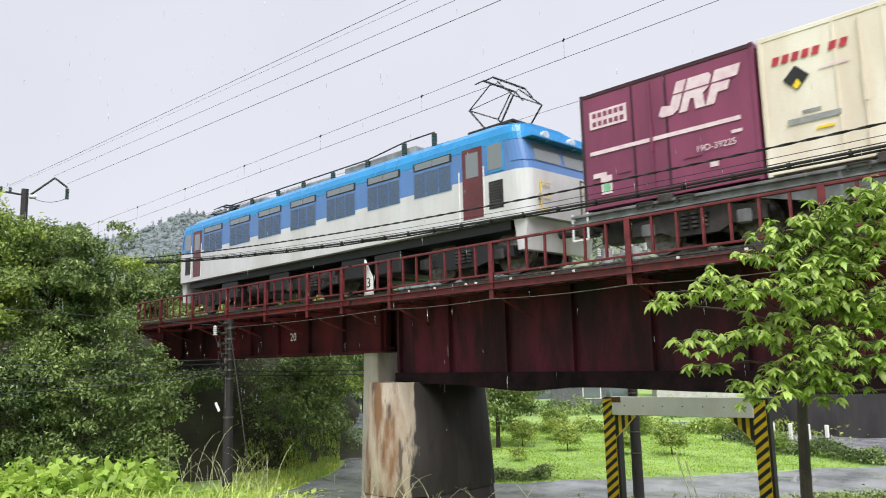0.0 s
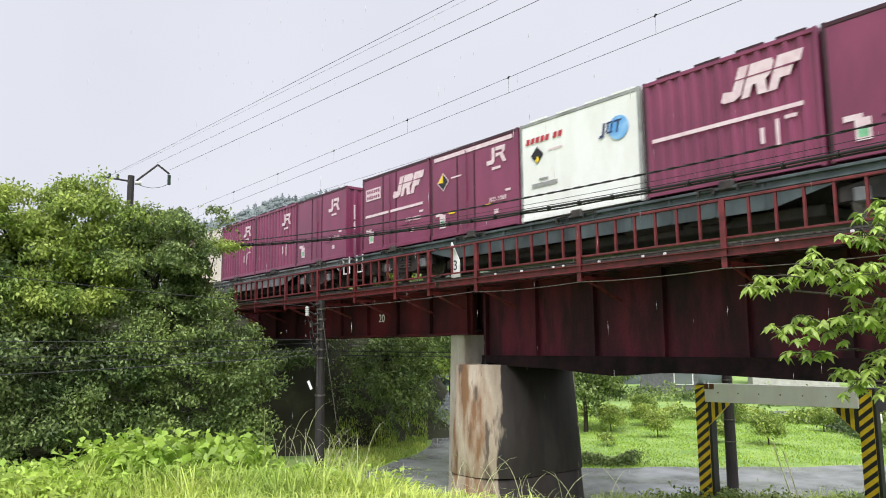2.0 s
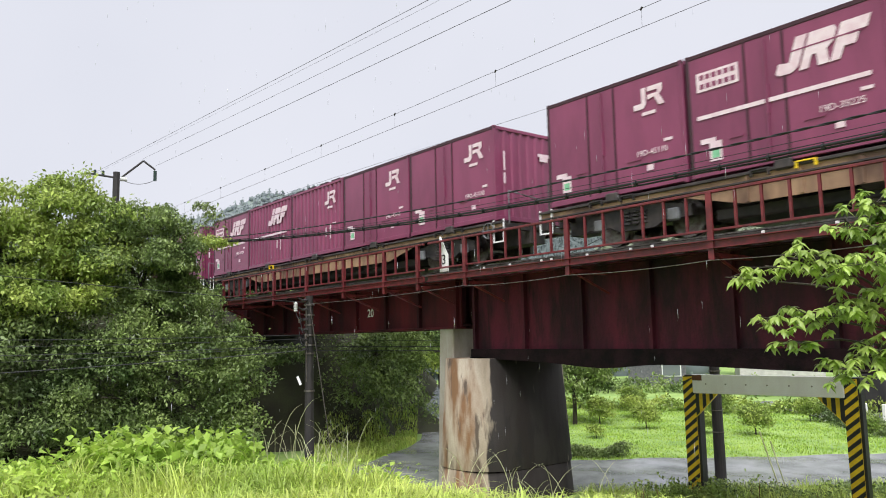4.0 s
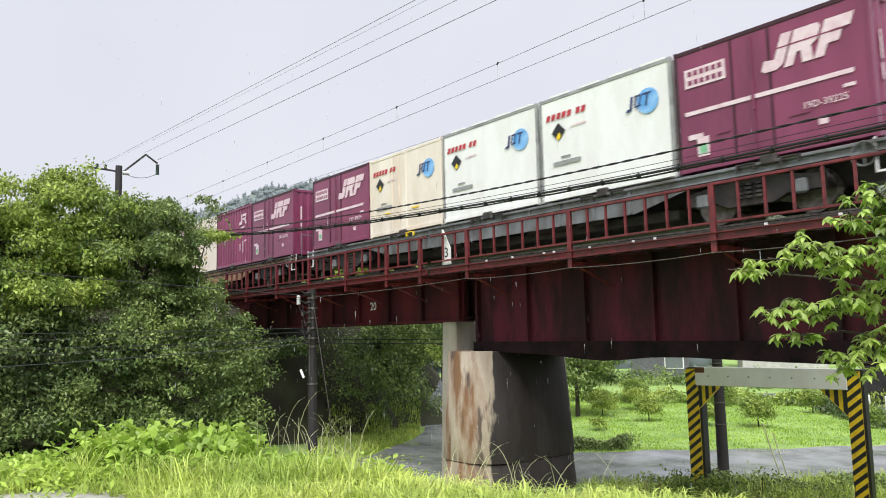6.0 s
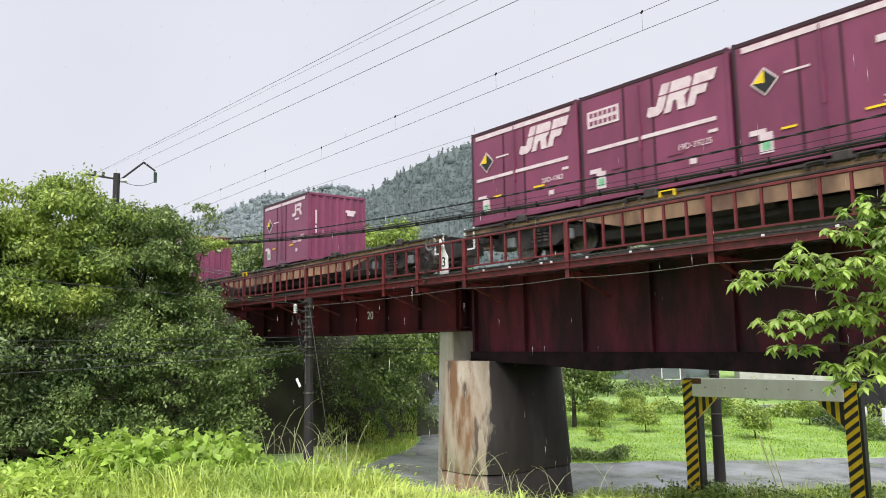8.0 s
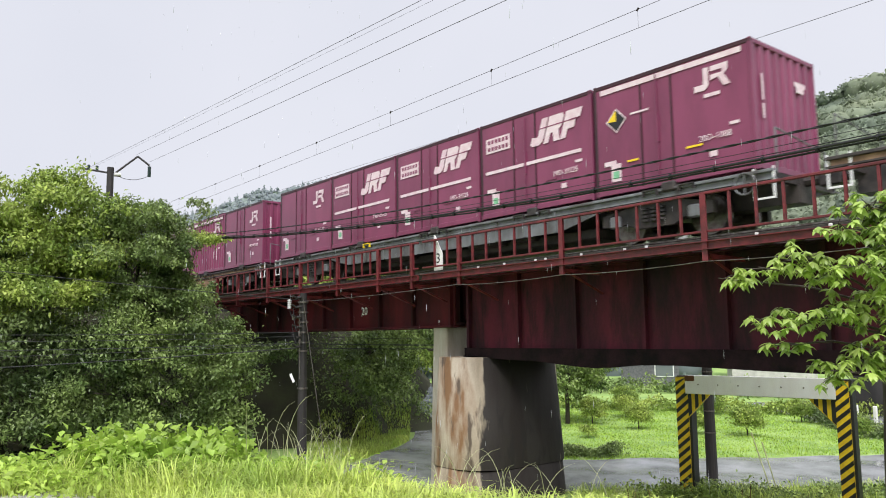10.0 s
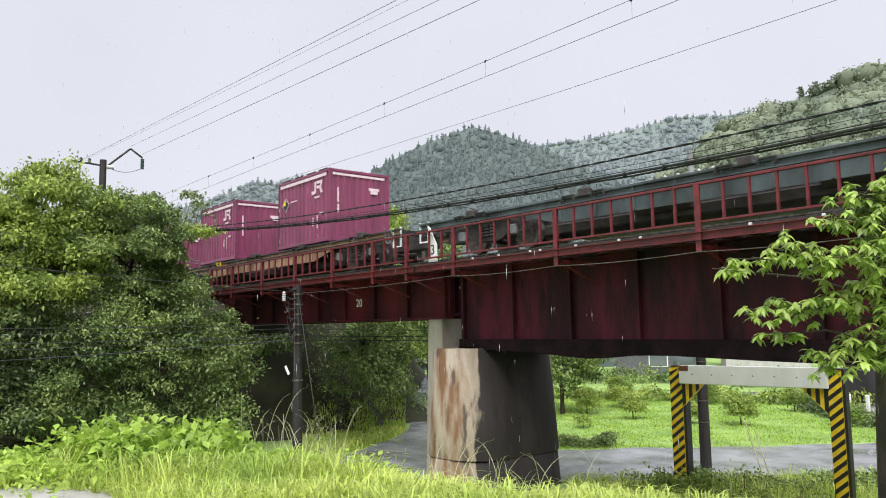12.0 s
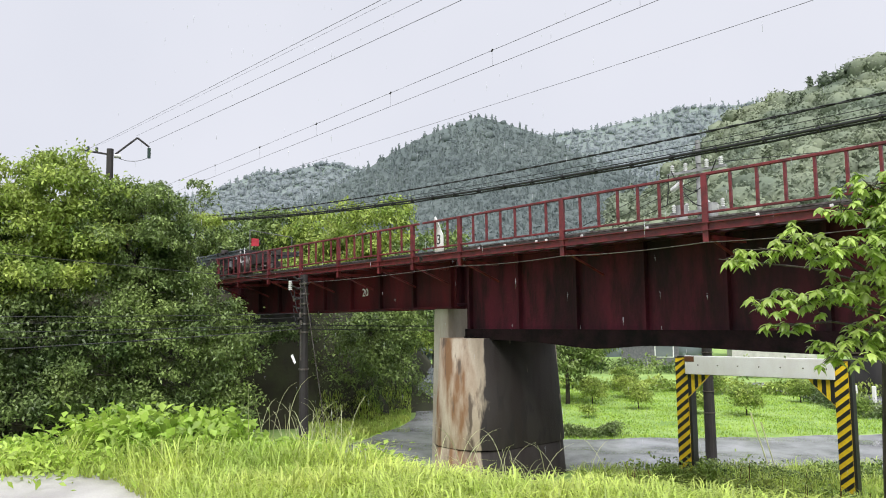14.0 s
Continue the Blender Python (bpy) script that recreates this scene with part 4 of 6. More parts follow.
    # wrap-round cab windscreens with a shading peak
    for e in (-1, 1):
        b = B()
        rings = []
        for z in (2.46, 2.95):
            ring = [p for p in loco_ring(z, 0.012) if p[0] * e > 8.02]
            ring.sort(key=lambda p: (p[1]))
            rings.append([b.verts.new(p) for p in ring])
        for i in range(len(rings[0]) - 1):
            b.faces.new((rings[0][i], rings[0][i + 1], rings[1][i + 1], rings[1][i]))
        ws = part("windscreen_band", b, "loco_mid", lo, "blue windscreen surround")
        for y0, y1 in ((-1.02, -0.06), (0.06, 1.02)):
            b = B()
            xa, xb_ = 8.7 - 0.25 * 0.22 + 0.016, 8.7 - 0.68 * 0.22 + 0.016
            v = [b.verts.new((e * xa, y0, 2.48)), b.verts.new((e * xa, y1, 2.48)), b.verts.new((e * xb_, y1, 2.89)), b.verts.new((e * xb_, y0, 2.89))]
            b.faces.new(v)
            part("windscreen", b, "glass", ws)
        for s in (-1, 1):
            b = B()
            pa, pb = (8.56, s * 1.12), (8.24, s * 1.40)
            v = [b.verts.new((e * (pa[0] - 0.02), pa[1] + s * 0.02, 2.48)), b.verts.new((e * (pb[0] + 0.02), pb[1] + s * 0.012, 2.48)), b.verts.new((e * (pb[0] - 0.08), pb[1] + s * 0.012, 2.89)), b.verts.new((e * (pa[0] - 0.11), pa[1] + s * 0.02, 2.89))]
            b.faces.new(v)
            part("corner_pane", b, "glass", ws)
            b = B()
            rod(b, (e * 8.66, s * 1.0, 1.62), (e * 8.75, s * 1.0, 1.62), 0.07, seg=14)
            part("marker_lamp", b, "grey", lo)
            b = B()
            rod(b, (e * 8.45, s * 0.5, 3.16), (e * 8.60, s * 0.5, 3.16), 0.10, seg=14)
            part("headlight", b, "porcelain", lo)
            b = B()
            for zz in (1.35, 1.65, 1.95):
                rod(b, (e * 8.74, s * 0.62, zz), (e * 8.74, s * 0.98, zz), 0.012, seg=6)
            rod(b, (e * 8.74, s * 0.98, 1.25), (e * 8.74, s * 0.98, 2.0), 0.014, seg=6)
            part("grab_rail", b, "yellow", lo)
        b = B()
        xa, xb_ = sorted((e * 8.40, e * 8.78))
        box(b, xa, xb_, -1.25, 1.25, 2.97, 3.02, 0.01)
        part("sun_peak", b, "loco_blue", lo)
        b = B()
        xa, xb_ = sorted((e * 8.15, e * 8.55))
        poly(b, [(xa, 1.17), (xb_, 1.17), (xb_ - 0.1, 0.45), (xa + 0.1, 0.45)], -1.25, 1.25)
        part("skirt", b, "loco_white", lo)
        b = B()
        rod(b, (e * 8.4, 0, 0.88), (e * 9.28, 0, 0.88), 0.11, seg=8)
        box(b, min(e * 9.1, e * 9.3), max(e * 9.1, e * 9.3), -0.17, 0.17, 0.7, 1.05, 0.03)
        part("coupler", b, "underframe", lo)
    # underframe and bogies
    b = B()
    box(b, -8.0, 8.0, -1.2, 1.2, 0.95, 1.17)
    part("underframe", b, "black", lo)
    for x in (-5.0, -1.8, 2.1, 3.6):
        b = B()
        box(b, x - 0.55, x + 0.55, -1.2, 1.2, 0.35, 0.95, 0.04)
        part("equipment_box", b, "black", lo)
    for x in (-3.3, 0.6):
        b = B()
        rod(b, (x - 0.5, -0.95, 0.6), (x + 0.6, -0.95, 0.6), 0.22, seg=14)
        part("air_tank", b, "underframe", lo)
    for x in (-6.4, 0.0, 6.4):
        bogie(lo, x, 2.4, 0.56, True)
    # roof gear
    b = B()
    for x0, x1, w, h in ((-5.2, -3.4, 0.75, 0.22), (-2.6, 0.4, 0.7, 0.2), (1.2, 4.4, 0.8, 0.24)):
        box(b, x0, x1, -w, w, 3.58, 3.58 + h, 0.04)
    part("roof_box", b, "grey", lo)
    xs = (-5.6, -4.1, -2.4, -0.9, 0.7, 2.4, 4.0, 5.2)
    for i, x in enumerate(xs):
        b = B()
        insulator(b, x, -0.85, 3.45, 3.80 if i < 6 else 3.95, 0.075)
        part("insulator", b, "insulator", lo, "dark green ribbed insulator")
    b = B()
    for a, c in zip(xs[:-1], xs[1:]):
        za, zc = (3.82 if a < 3.9 else 3.97), (3.82 if c < 3.9 else 3.97)
        rod(b, (a, -0.85, za), (c, -0.85, zc), 0.022, seg=6)
    part("bus_bar", b, "pole", lo)
    for x, up in ((-6.6, False), (6.95, True)):
        b = B()
        box(b, x - 0.75, x + 0.75, -0.62, -0.52, 3.70, 3.76)
        box(b, x - 0.75, x + 0.75, 0.52, 0.62, 3.70, 3.76)
        for dx in (-0.7, 0.7):
            box(b, x + dx - 0.05, x + dx + 0.05, -0.62, 0.62, 3.70, 3.76)
        base = part("pantograph", b, "pole", lo, "raised pantograph" if up else "lowered pantograph")
        for dx in (-0.65, 0.65):
            for s in (-1, 1):
                b = B()
                insulator(b, x + dx, s * 0.57, 3.5, 3.70, 0.08)
                part("insulator", b, "insulator", base)
        b = B()
        top, knee, reach = (4.92, 4.36, 0.74) if up else (3.95, 3.86, 1.15)
        for s in (-1, 1):
            for e in (-1, 1):
                rod(b, (x + e * 0.25, s * 0.5, 3.76), (x + e * reach, s * 0.55, knee), 0.024, seg=6)
                rod(b, (x + e * reach, s * 0.55, knee), (x + e * 0.12, s * 0.40, top), 0.017, seg=6)
            rod(b, (x + s * reach, -0.55, knee), (x + s * reach, 0.55, knee), 0.017, seg=6)
            rod(b, (x + s * reach, -0.55, knee), (x + s * 0.12, 0.40, top), 0.010, seg=6)
        part("arm", b, "pole", base)
        b = B()
        for e in (-0.16, 0.16):
            rod(b, (x + e, -0.62, top + 0.05), (x + e, 0.62, top + 0.05), 0.03, seg=6)
            for s in (-1, 1):
                rod(b, (x + e, s * 0.62, top + 0.05), (x + e, s * 0.92, top - 0.12), 0.018, seg=6)
        part("contact_head", b, "pole", base)
    return lo


LOCO = locomotive()
SLOTS = [
    ("grey", "jrf ur_beige jr_rib jr_rib jr"),
    ("teal", "jrf jr_dia ur_white jrf_rib jr"),
    ("tan", "jrf jrf_rib jr_rib jr jr"),
    ("tan", "jr jrf ur_beige jr_rib jrf"),
    ("grey", "jrf ur_beige ur_white ur_white jrf"),
    ("tan", "- - jr_dia - -"),
    ("tan", "jrf_dia jrf jr_dia jr_rib_dia jr"),
    ("grey", "jr jrf jrf jrf jr_dia"),
    ("tan", "- jr_rib_dia - jr_rib_dia -"),
    ("teal", "- - - - -"),
]
TRAIN = [(LOCO, -19.5, 0.0)]      # thing, distance behind the first wagon's middle, height over the rail
used = set()


def take(proto):
    if proto.name in used:
        return copy_thing(proto, Matrix.Identity(4))
    used.add(proto.name)
    return proto


AT = [0.0, 19.95, 40.25, 61.0, 81.4, 101.8, 122.2, 142.6, 163.0, 183.4]      # middle of each wagon behind the first
for k, (sill, load) in enumerate(SLOTS):
    TRAIN.append((take(WAGONS[sill]), AT[k], 0.0))
    for i, kind in enumerate(load.split()):
        if kind != "-":
            TRAIN.append((take(PROTO[kind]), AT[k] + (i - 2) * 3.79, 1.0))
tail = part("tail_disc", poly(B(), [(-0.16, -0.16), (0.16, -0.16), (0.16, 0.16), (-0.16, 0.16)], 0, 0.02), "red_mark", TRAIN[-1][0], "red square tail marker")
tail.matrix_basis = pose(9.76, -0.8, 1.25, 0, 0, 90)


# ---- plants: leaf clouds on limbs ----
rng = np.random.default_rng(7)


def leaf_mesh(name, pos, size, mat, droop=0.3, wide=0.5, up=0.4, normals=None):
    """Folded leaves: each one two quads that meet along the midrib."""
    n = len(pos)
    d = rng.normal(size=(n, 3))
    d[:, 2] -= droop
    d /= np.linalg.norm(d, axis=1, keepdims=True)
    nr = rng.normal(size=(n, 3)) * 0.7
    nr[:, 2] += up + 0.5
    if normals is not None:
        nr += normals * 0.9
    side = np.cross(d, nr)
    side /= np.linalg.norm(side, axis=1, keepdims=True) + 1e-9
    nn = np.cross(side, d)
    L = (size * rng.uniform(0.65, 1.35, n))[:, None]
    W = L * wide
    a = pos
    tip = pos + d * L - np.array([0, 0, 1]) * L * 0.12
    m = pos + d * L * 0.45
    l = m + side * W * 0.5 + nn * W * 0.12
    r = m - side * W * 0.5 + nn * W * 0.12
    v = np.stack([a, l, tip, r], 1).reshape(-1, 3)
    i = np.arange(n)[:, None] * 4
    f = np.concatenate([i + np.array([[0, 2, 1]]), i + np.array([[0, 3, 2]])], 1).reshape(-1, 3)
    return raw_mesh(name, v, f, mat)


def cloud(lobes, per_area, sprays=26, spread=0.34, fill=0.35, bottom=-0.75, flat=0.38):
    """Points in sprays on the shells of ellipsoid lobes, thinner below and inside, and their outward directions."""
    P, N = [], []
    for (cx, cy, cz, rx, ry, rz) in lobes:
        area = 4 * math.pi * ((rx * ry + ry * rz + rx * rz) / 3)
        k = int(area * per_area / sprays)
        u = rng.normal(size=(k, 3))
        u /= np.linalg.norm(u, axis=1, keepdims=True)
        u = u[u[:, 2] > bottom]
        rad = 1 - fill * rng.random(len(u)) ** 1.5 + 0.16 * rng.normal(size=len(u)) * 0.6
        c = np.array([cx, cy, cz]) + u * rad[:, None] * np.array([rx, ry, rz])
        q = c[:, None, :] + rng.normal(size=(len(c), sprays, 3)) * spread * np.array([1, 1, flat])
        P.append(q.reshape(-1, 3))
        N.append(np.repeat(u, sprays, axis=0))
    return np.concatenate(P), np.concatenate(N)


def limbs(bm, base, lobes, r0, lean=(0, 0)):
    """A tapered trunk with one limb to the heart of each lobe."""
    base = Vector(base)
    top = max(l[2] for l in lobes)
    fork = base + Vector((lean[0], lean[1], (top - base.z) * 0.45))
    mid = base.lerp(fork, 0.5) + Vector((0.05, -0.04, 0))
    rod(bm, base - Vector((0, 0, 0.3)), mid, r0, r0 * 0.85, 9)
    rod(bm, mid, fork, r0 * 0.85, r0 * 0.7, 9)
    for l in lobes:
        c = Vector(l[:3])
        k = fork.lerp(c, 0.5) + Vector((random.uniform(-.2, .2), random.uniform(-.2, .2), 0.15))
        rod(bm, fork, k, r0 * 0.5, r0 * 0.34, 7)
        rod(bm, k, c, r0 * 0.34, r0 * 0.12, 6)
        for _ in range(4):
            e = c + Vector((random.uniform(-1, 1) * l[3], random.uniform(-1, 1) * l[4], random.uniform(-.3, .8) * l[5])) * 0.75
            rod(bm, k.lerp(c, random.uniform(.3, 1)), e, r0 * 0.12, r0 * 0.04, 5)
    return bm


def tree(base, lobes, r0, mat, size, density, label, droop=0.3, wide=0.5, spread=0.34, fill=0.45, sprays=26, bottom=-0.75):
    t = thing("tree", label, "tree", "trees by the track")
    part("trunk", limbs(B(), base, lobes, r0), "bark", t)
    tufts = []
    for l in lobes:
        for _ in range(22):
            u = Vector((random.gauss(0, 1), random.gauss(0, 1), random.gauss(0.25, 1))).normalized()
            k = random.uniform(0.5, 1.0)
            q = random.uniform(0.17, 0.36)
            tufts.append((l[0] + u.x * l[3] * k, l[1] + u.y * l[4] * k, l[2] + u.z * l[5] * k, l[3] * q, l[4] * q, l[5] * q * 0.85))
    p, n = cloud(tufts, density * 0.80, max(8, sprays // 6), spread * 0.42, fill * 0.6, -0.25, 0.8)
    crown = new("crown", leaf_mesh("crown", p, size * 0.9, mat, droop, wide, normals=n))
    crown.parent = t
    return t


# large trees on the bank in front of the track
tree((-27.5, 4.6, -1.5), [(-26.6, 5.6, 5.2, 2.2, 2.0, 1.5), (-27.2, 4.0, 4.2, 2.0, 2.2, 1.6), (-26.4, 5.3, 6.3, 1.2, 1.1, 0.9), (-26.2, 6.6, 4.0, 1.6, 1.5, 1.3), (-26.0, 4.6, 2.8, 1.8, 2.0, 1.1), (-26.6, 3.0, 5.7, 1.5, 1.2, 0.9)],
     0.22, "leaf_lime", 0.155, 330, "broad yellow-green tree with layered sprays on the bank", fill=0.6, sprays=70, spread=0.36)
tree((-28.0, 1.5, -1.5), [(-27.5, 2.6, 3.6, 2.0, 1.9, 1.8), (-28.0, 1.2, 5.0, 2.0, 1.9, 1.5), (-27.6, 2.4, 6.0, 1.1, 1.0, 0.8), (-27.0, 1.2, 2.4, 1.8, 2.0, 1.3)],
     0.2, "leaf_mid", 0.155, 320, "leafy mid green tree on the bank", fill=0.6, sprays=70, spread=0.36)
tree((-26.8, 8.0, -1.2), [(-25.8, 7.9, 5.3, 1.5, 1.3, 1.15), (-25.7, 7.4, 4.0, 1.7, 1.7, 1.3), (-25.6, 8.4, 4.3, 1.2, 1.1, 1.3), (-25.5, 8.1, 2.7, 1.5, 1.7, 1.2), (-25.9, 7.0, 5.1, 1.2, 1.0, 0.9), (-26.2, 8.8, 3.3, 1.1, 0.9, 1.3)],
     0.2, "leaf_mid", 0.125, 380, "dense olive green tree with fine leaves beside the bridge end", fill=0.55, spread=0.24, sprays=60)
tree((-27.2, 9.8, 1.0), [(-26.6, 9.9, 6.3, 0.75, 0.6, 0.42), (-26.3, 10.1, 5.9, 0.5, 0.5, 0.3), (-27.0, 9.4, 5.6, 0.5, 0.5, 0.35)],
     0.06, "leaf_dark", 0.16, 90, "slender dark tree with open crown behind the others", spread=0.22)
tree((-26.4, 2.2, -1.8), [(-26.0, 3.4, 1.0, 1.7, 2.2, 1.7), (-26.0, 1.2, 0.6, 1.7, 2.0, 1.8), (-25.8, 5.4, 1.0, 1.4, 2.0, 1.5)],
     0.12, "leaf_dark", 0.17, 220, "dark green shrubby tree low on the bank", fill=0.6, sprays=60)
tree((-25.6, 8.0, -2.0), [(-24.9, 7.6, 1.2, 1.2, 1.9, 1.4), (-24.7, 9.3, 0.6, 1.0, 1.2, 1.5), (-24.6, 8.3, -0.5, 1.0, 1.5, 1.1), (-24.9, 6.2, 0.0, 1.2, 1.6, 1.4)],
     0.10, "leaf_mid", 0.15, 260, "bright leafy shrub hanging over the road", fill=0.6, sprays=60, spread=0.3)
tree((-25.5, 10.5, -2.0), [(-25.0, 10.2, 0.5, 0.9, 0.9, 1.2), (-24.6, 10.2, -0.9, 0.8, 0.8, 0.9), (-25.6, 10.8, 1.6, 0.9, 0.7, 0.7), (-24.3, 10.7, 0.2, 0.7, 0.7, 0.9), (-24.2, 10.5, -1.3, 0.8, 0.7, 0.8)],
     0.08, "leaf_mid", 0.15, 260, "leafy shrub against the abutment", fill=0.5)
tree((-30.0, 11.0, 2.0), [(-29.2, 11.4, 3.35, 0.7, 0.5, 0.55), (-30.2, 10.8, 3.3, 1.0, 0.7, 0.8), (-28.2, 10.9, 2.6, 0.8, 0.5, 0.6)],
     0.05, "leaf_mid", 0.13, 150, "scrubby bush growing through the bridge railing", spread=0.2)
tree((-27.6, 12.2, -1.0), [(-27.2, 11.6, 1.2, 0.9, 0.8, 0.5), (-26.4, 12.2, 1.0, 1.0, 0.7, 0.45), (-27.8, 11.0, 0.6, 0.8, 0.7, 0.8), (-25.2, 13.0, 1.15, 0.8, 0.6, 0.35)],
     0.05, "leaf_dark", 0.14, 260, "dark creeper-hung shrub under the bridge end", fill=0.5, spread=0.24)
tree((-25.6, 5.0, -2.2), [(-25.2, 6.6, -1.2, 0.9, 1.6, 0.8), (-25.2, 4.2, -1.0, 0.9, 1.8, 0.9), (-25.4, 1.6, -1.0, 1.0, 1.8, 0.9), (-25.6, -0.8, -0.8, 1.0, 1.6, 1.0), (-24.9, 8.6, -1.5, 0.8, 1.0, 0.7)],
     0.05, "leaf_dark", 0.15, 240, "dark creeper growth at the foot of the bank", fill=0.6, sprays=60, spread=0.3)
# trees on the bank beyond the bridge
tree((-27.5, 17.5, 0.0), [(-25.6, 16.7, 0.9, 1.9, 1.4, 1.2), (-26.2, 18.3, 1.4, 1.9, 1.8, 1.4), (-27.8, 20.0, 1.9, 2.0, 1.8, 1.7), (-25.0, 15.6, -0.1, 1.0, 1.0, 1.0), (-25.6, 17.6, -0.3, 1.3, 1.3, 0.9)],
     0.12, "leaf_mid", 0.17, 200, "leafy shrubs overhanging the lane bank", fill=0.5)
tree((-35.0, 25.0, -1.0), [(-34.6, 25.6, 1.5, 2.4, 2.2, 2.6), (-36.5, 27.0, 3.0, 2.4, 2.2, 2.4), (-33.5, 28.5, 0.6, 2.0, 2.0, 2.2)],
     0.16, "leaf_lime", 0.2, 110, "light green trees where the lane bends")
for bx, by, bz, s, mat in ((-53, 30, 8.6, 1.0, "leaf_lime"), (-47, 30.5, 8.0, 1.1, "leaf_lime"), (-59, 29, 9.0, 1.0, "leaf_mid"), (-65, 28, 9.0, 1.1, "leaf_mid"), (-41, 32, 5.6, 1.0, "leaf_mid"), (-71, 26, 8.6, 1.2, "leaf_lime"), (-50, 33, 4.0, 1.2, "leaf_mid")):
    tree((bx, by, -1.5), [(bx, by, bz, 3.0 * s, 3.0 * s, 2.2 * s), (bx - 2.4, by - 1, bz - 1.4, 2.4 * s, 2.4 * s, 2.0 * s), (bx + 2.2, by + .5, bz - 1.8, 2.4 * s, 2.4 * s, 1.8 * s), (bx + .4, by - .6, bz - 4, 3.0 * s, 3.0 * s, 2.4 * s)],
         0.2, mat, 0.36, 42, "light green broadleaf tree beyond the track", spread=0.6, fill=0.5)
for bx, by, s in ((-25.0, 27.6, 1.15),):
    tree((bx, by, -2.4), [(bx, by, -0.2, 1.7 * s, 1.7 * s, 1.5 * s), (bx + 0.9, by + .4, 0.5, 1.2 * s, 1.2 * s, 1.1 * s), (bx - 1, by, 0.4, 1.3 * s, 1.3 * s, 1.2 * s)],
         0.12, "leaf_mid", 0.2, 130, "round leafy tree at the edge of the orchard")


def citrus(x, y, s, label="small citrus tree with glossy rounded crown in the orchard"):
    z = float(ground_height(x, y))
    s = s * 0.72
    t = thing("citrus_tree", label, "tree", "orchard trees")
    lobes = [(x, y, z + 1.05 * s, 0.75 * s, 0.75 * s, 0.7 * s), (x + .4 * s, y + .1, z + 0.9 * s, .5 * s, .5 * s, .5 * s), (x - .35 * s, y - .1, z + 1.25 * s, .5 * s, .5 * s, .45 * s)]
    part("trunk", limbs(B(), (x, y, z), lobes, 0.05 * s), "bark", t)
    p, n = cloud(lobes, 520, 14, 0.11, 0.5)
    o = new("crown", leaf_mesh("crown", p, 0.10, "leaf_lime", normals=n))
    o.parent = t


for x, y, s in ((-24.0, 28.2, 0.95), (-21.2, 28.0, 0.9), (-16.8, 29.3, 1.0), (-20.9, 24.3, 0.42), (-18.7, 28.6, 0.75), (-26.6, 34.0, 1.1), (-22.4, 35.6, 1.1), (-17.6, 35.5, 0.9), (-24.6, 31.5, 0.9), (-13.6, 31.8, 0.8)):
    citrus(x, y, s)


def flower_shrub(x, y, label):
    z = float(ground_height(x, y))
    t = thing("flowering_shrub", label, "shrub")
    lobes = [(x, y, z + 1.1, 0.9, 0.8, 0.8), (x + 0.9, y + 0.2, z + 0.8, 0.8, 0.8, 0.8), (x + 0.4, y - 0.4, z + 0.4, 0.9, 0.7, 0.6)]
    part("stems", limbs(B(), (x, y, z), lobes, 0.04), "bark", t)
    p, n = cloud(lobes, 300, 10, 0.13, 0.5)
    o = new("crown", leaf_mesh("crown", p, 0.11, "leaf_mid", normals=n))
    o.parent = t
    p, n = cloud([(x + 0.3, y - 0.2, z + 1.45, 1.1, 0.7, 0.45)], 16, 10, 0.06, 0.2, 0.0)
    o = new("blossom", leaf_mesh("blossom", p, 0.07, "white", wide=0.8, up=1.0, normals=n))
    o.parent = t
    tagged(o, "small white blossom clusters")


def leafy_strip(name, label, pts, width, height, mat, size, count, category="hedge", kind=""):
    """Low growth along a line, as loose leaves over the ground."""
    p = np.array(pts, float)
    seg = rng.integers(0, len(p) - 1, count)
    f = rng.random(count)[:, None]
    c = p[seg] * (1 - f) + p[seg + 1] * f
    c = c + rng.normal(size=(count, 2)) * width * 0.3
    lump = 0.65 + 0.35 * np.sin(c[:, 0] * 2.1 + c[:, 1] * 1.3) * np.sin(c[:, 1] * 1.7)
    z = ground_height(c[:, 0], c[:, 1]) + height * lump * rng.random(count) ** 0.6
    pos = np.concatenate([c, z[:, None]], 1)
    return tagged(new(name, leaf_mesh(name, pos, size, mat)), label, category, kind=kind or "stuff")


flower_shrub(-3.9, 12.6, "dark green shrub with white blossom beside the road")
leafy_strip("hedge", "low dark clipped hedge at the road edge", [(-19.2, 18.8), (-18.2, 20.1), (-17.2, 21.4)], 0.7, 0.55, "leaf_dark", 0.09, 9000)
leafy_strip("hedge", "long dark hedge along the orchard edge", [(-17.5, 36.5), (-13.5, 33.0), (-9.5, 31.2), (0, 30.5)], 0.9, 0.75, "leaf_dark", 0.13, 9000)
leafy_strip("scrub", "mixed scrub at the far edge of the orchard", [(-40, 40), (-30, 46), (-22, 47), (-12, 50)], 3.0, 1.2, "leaf_mid", 0.24, 8000)
leafy_strip("scrub", "green scrub behind the orchard", [(-34, 31), (-27, 35), (-20, 38.5), (-13, 41)], 2.0, 0.8, "leaf_lime", 0.2, 8000)
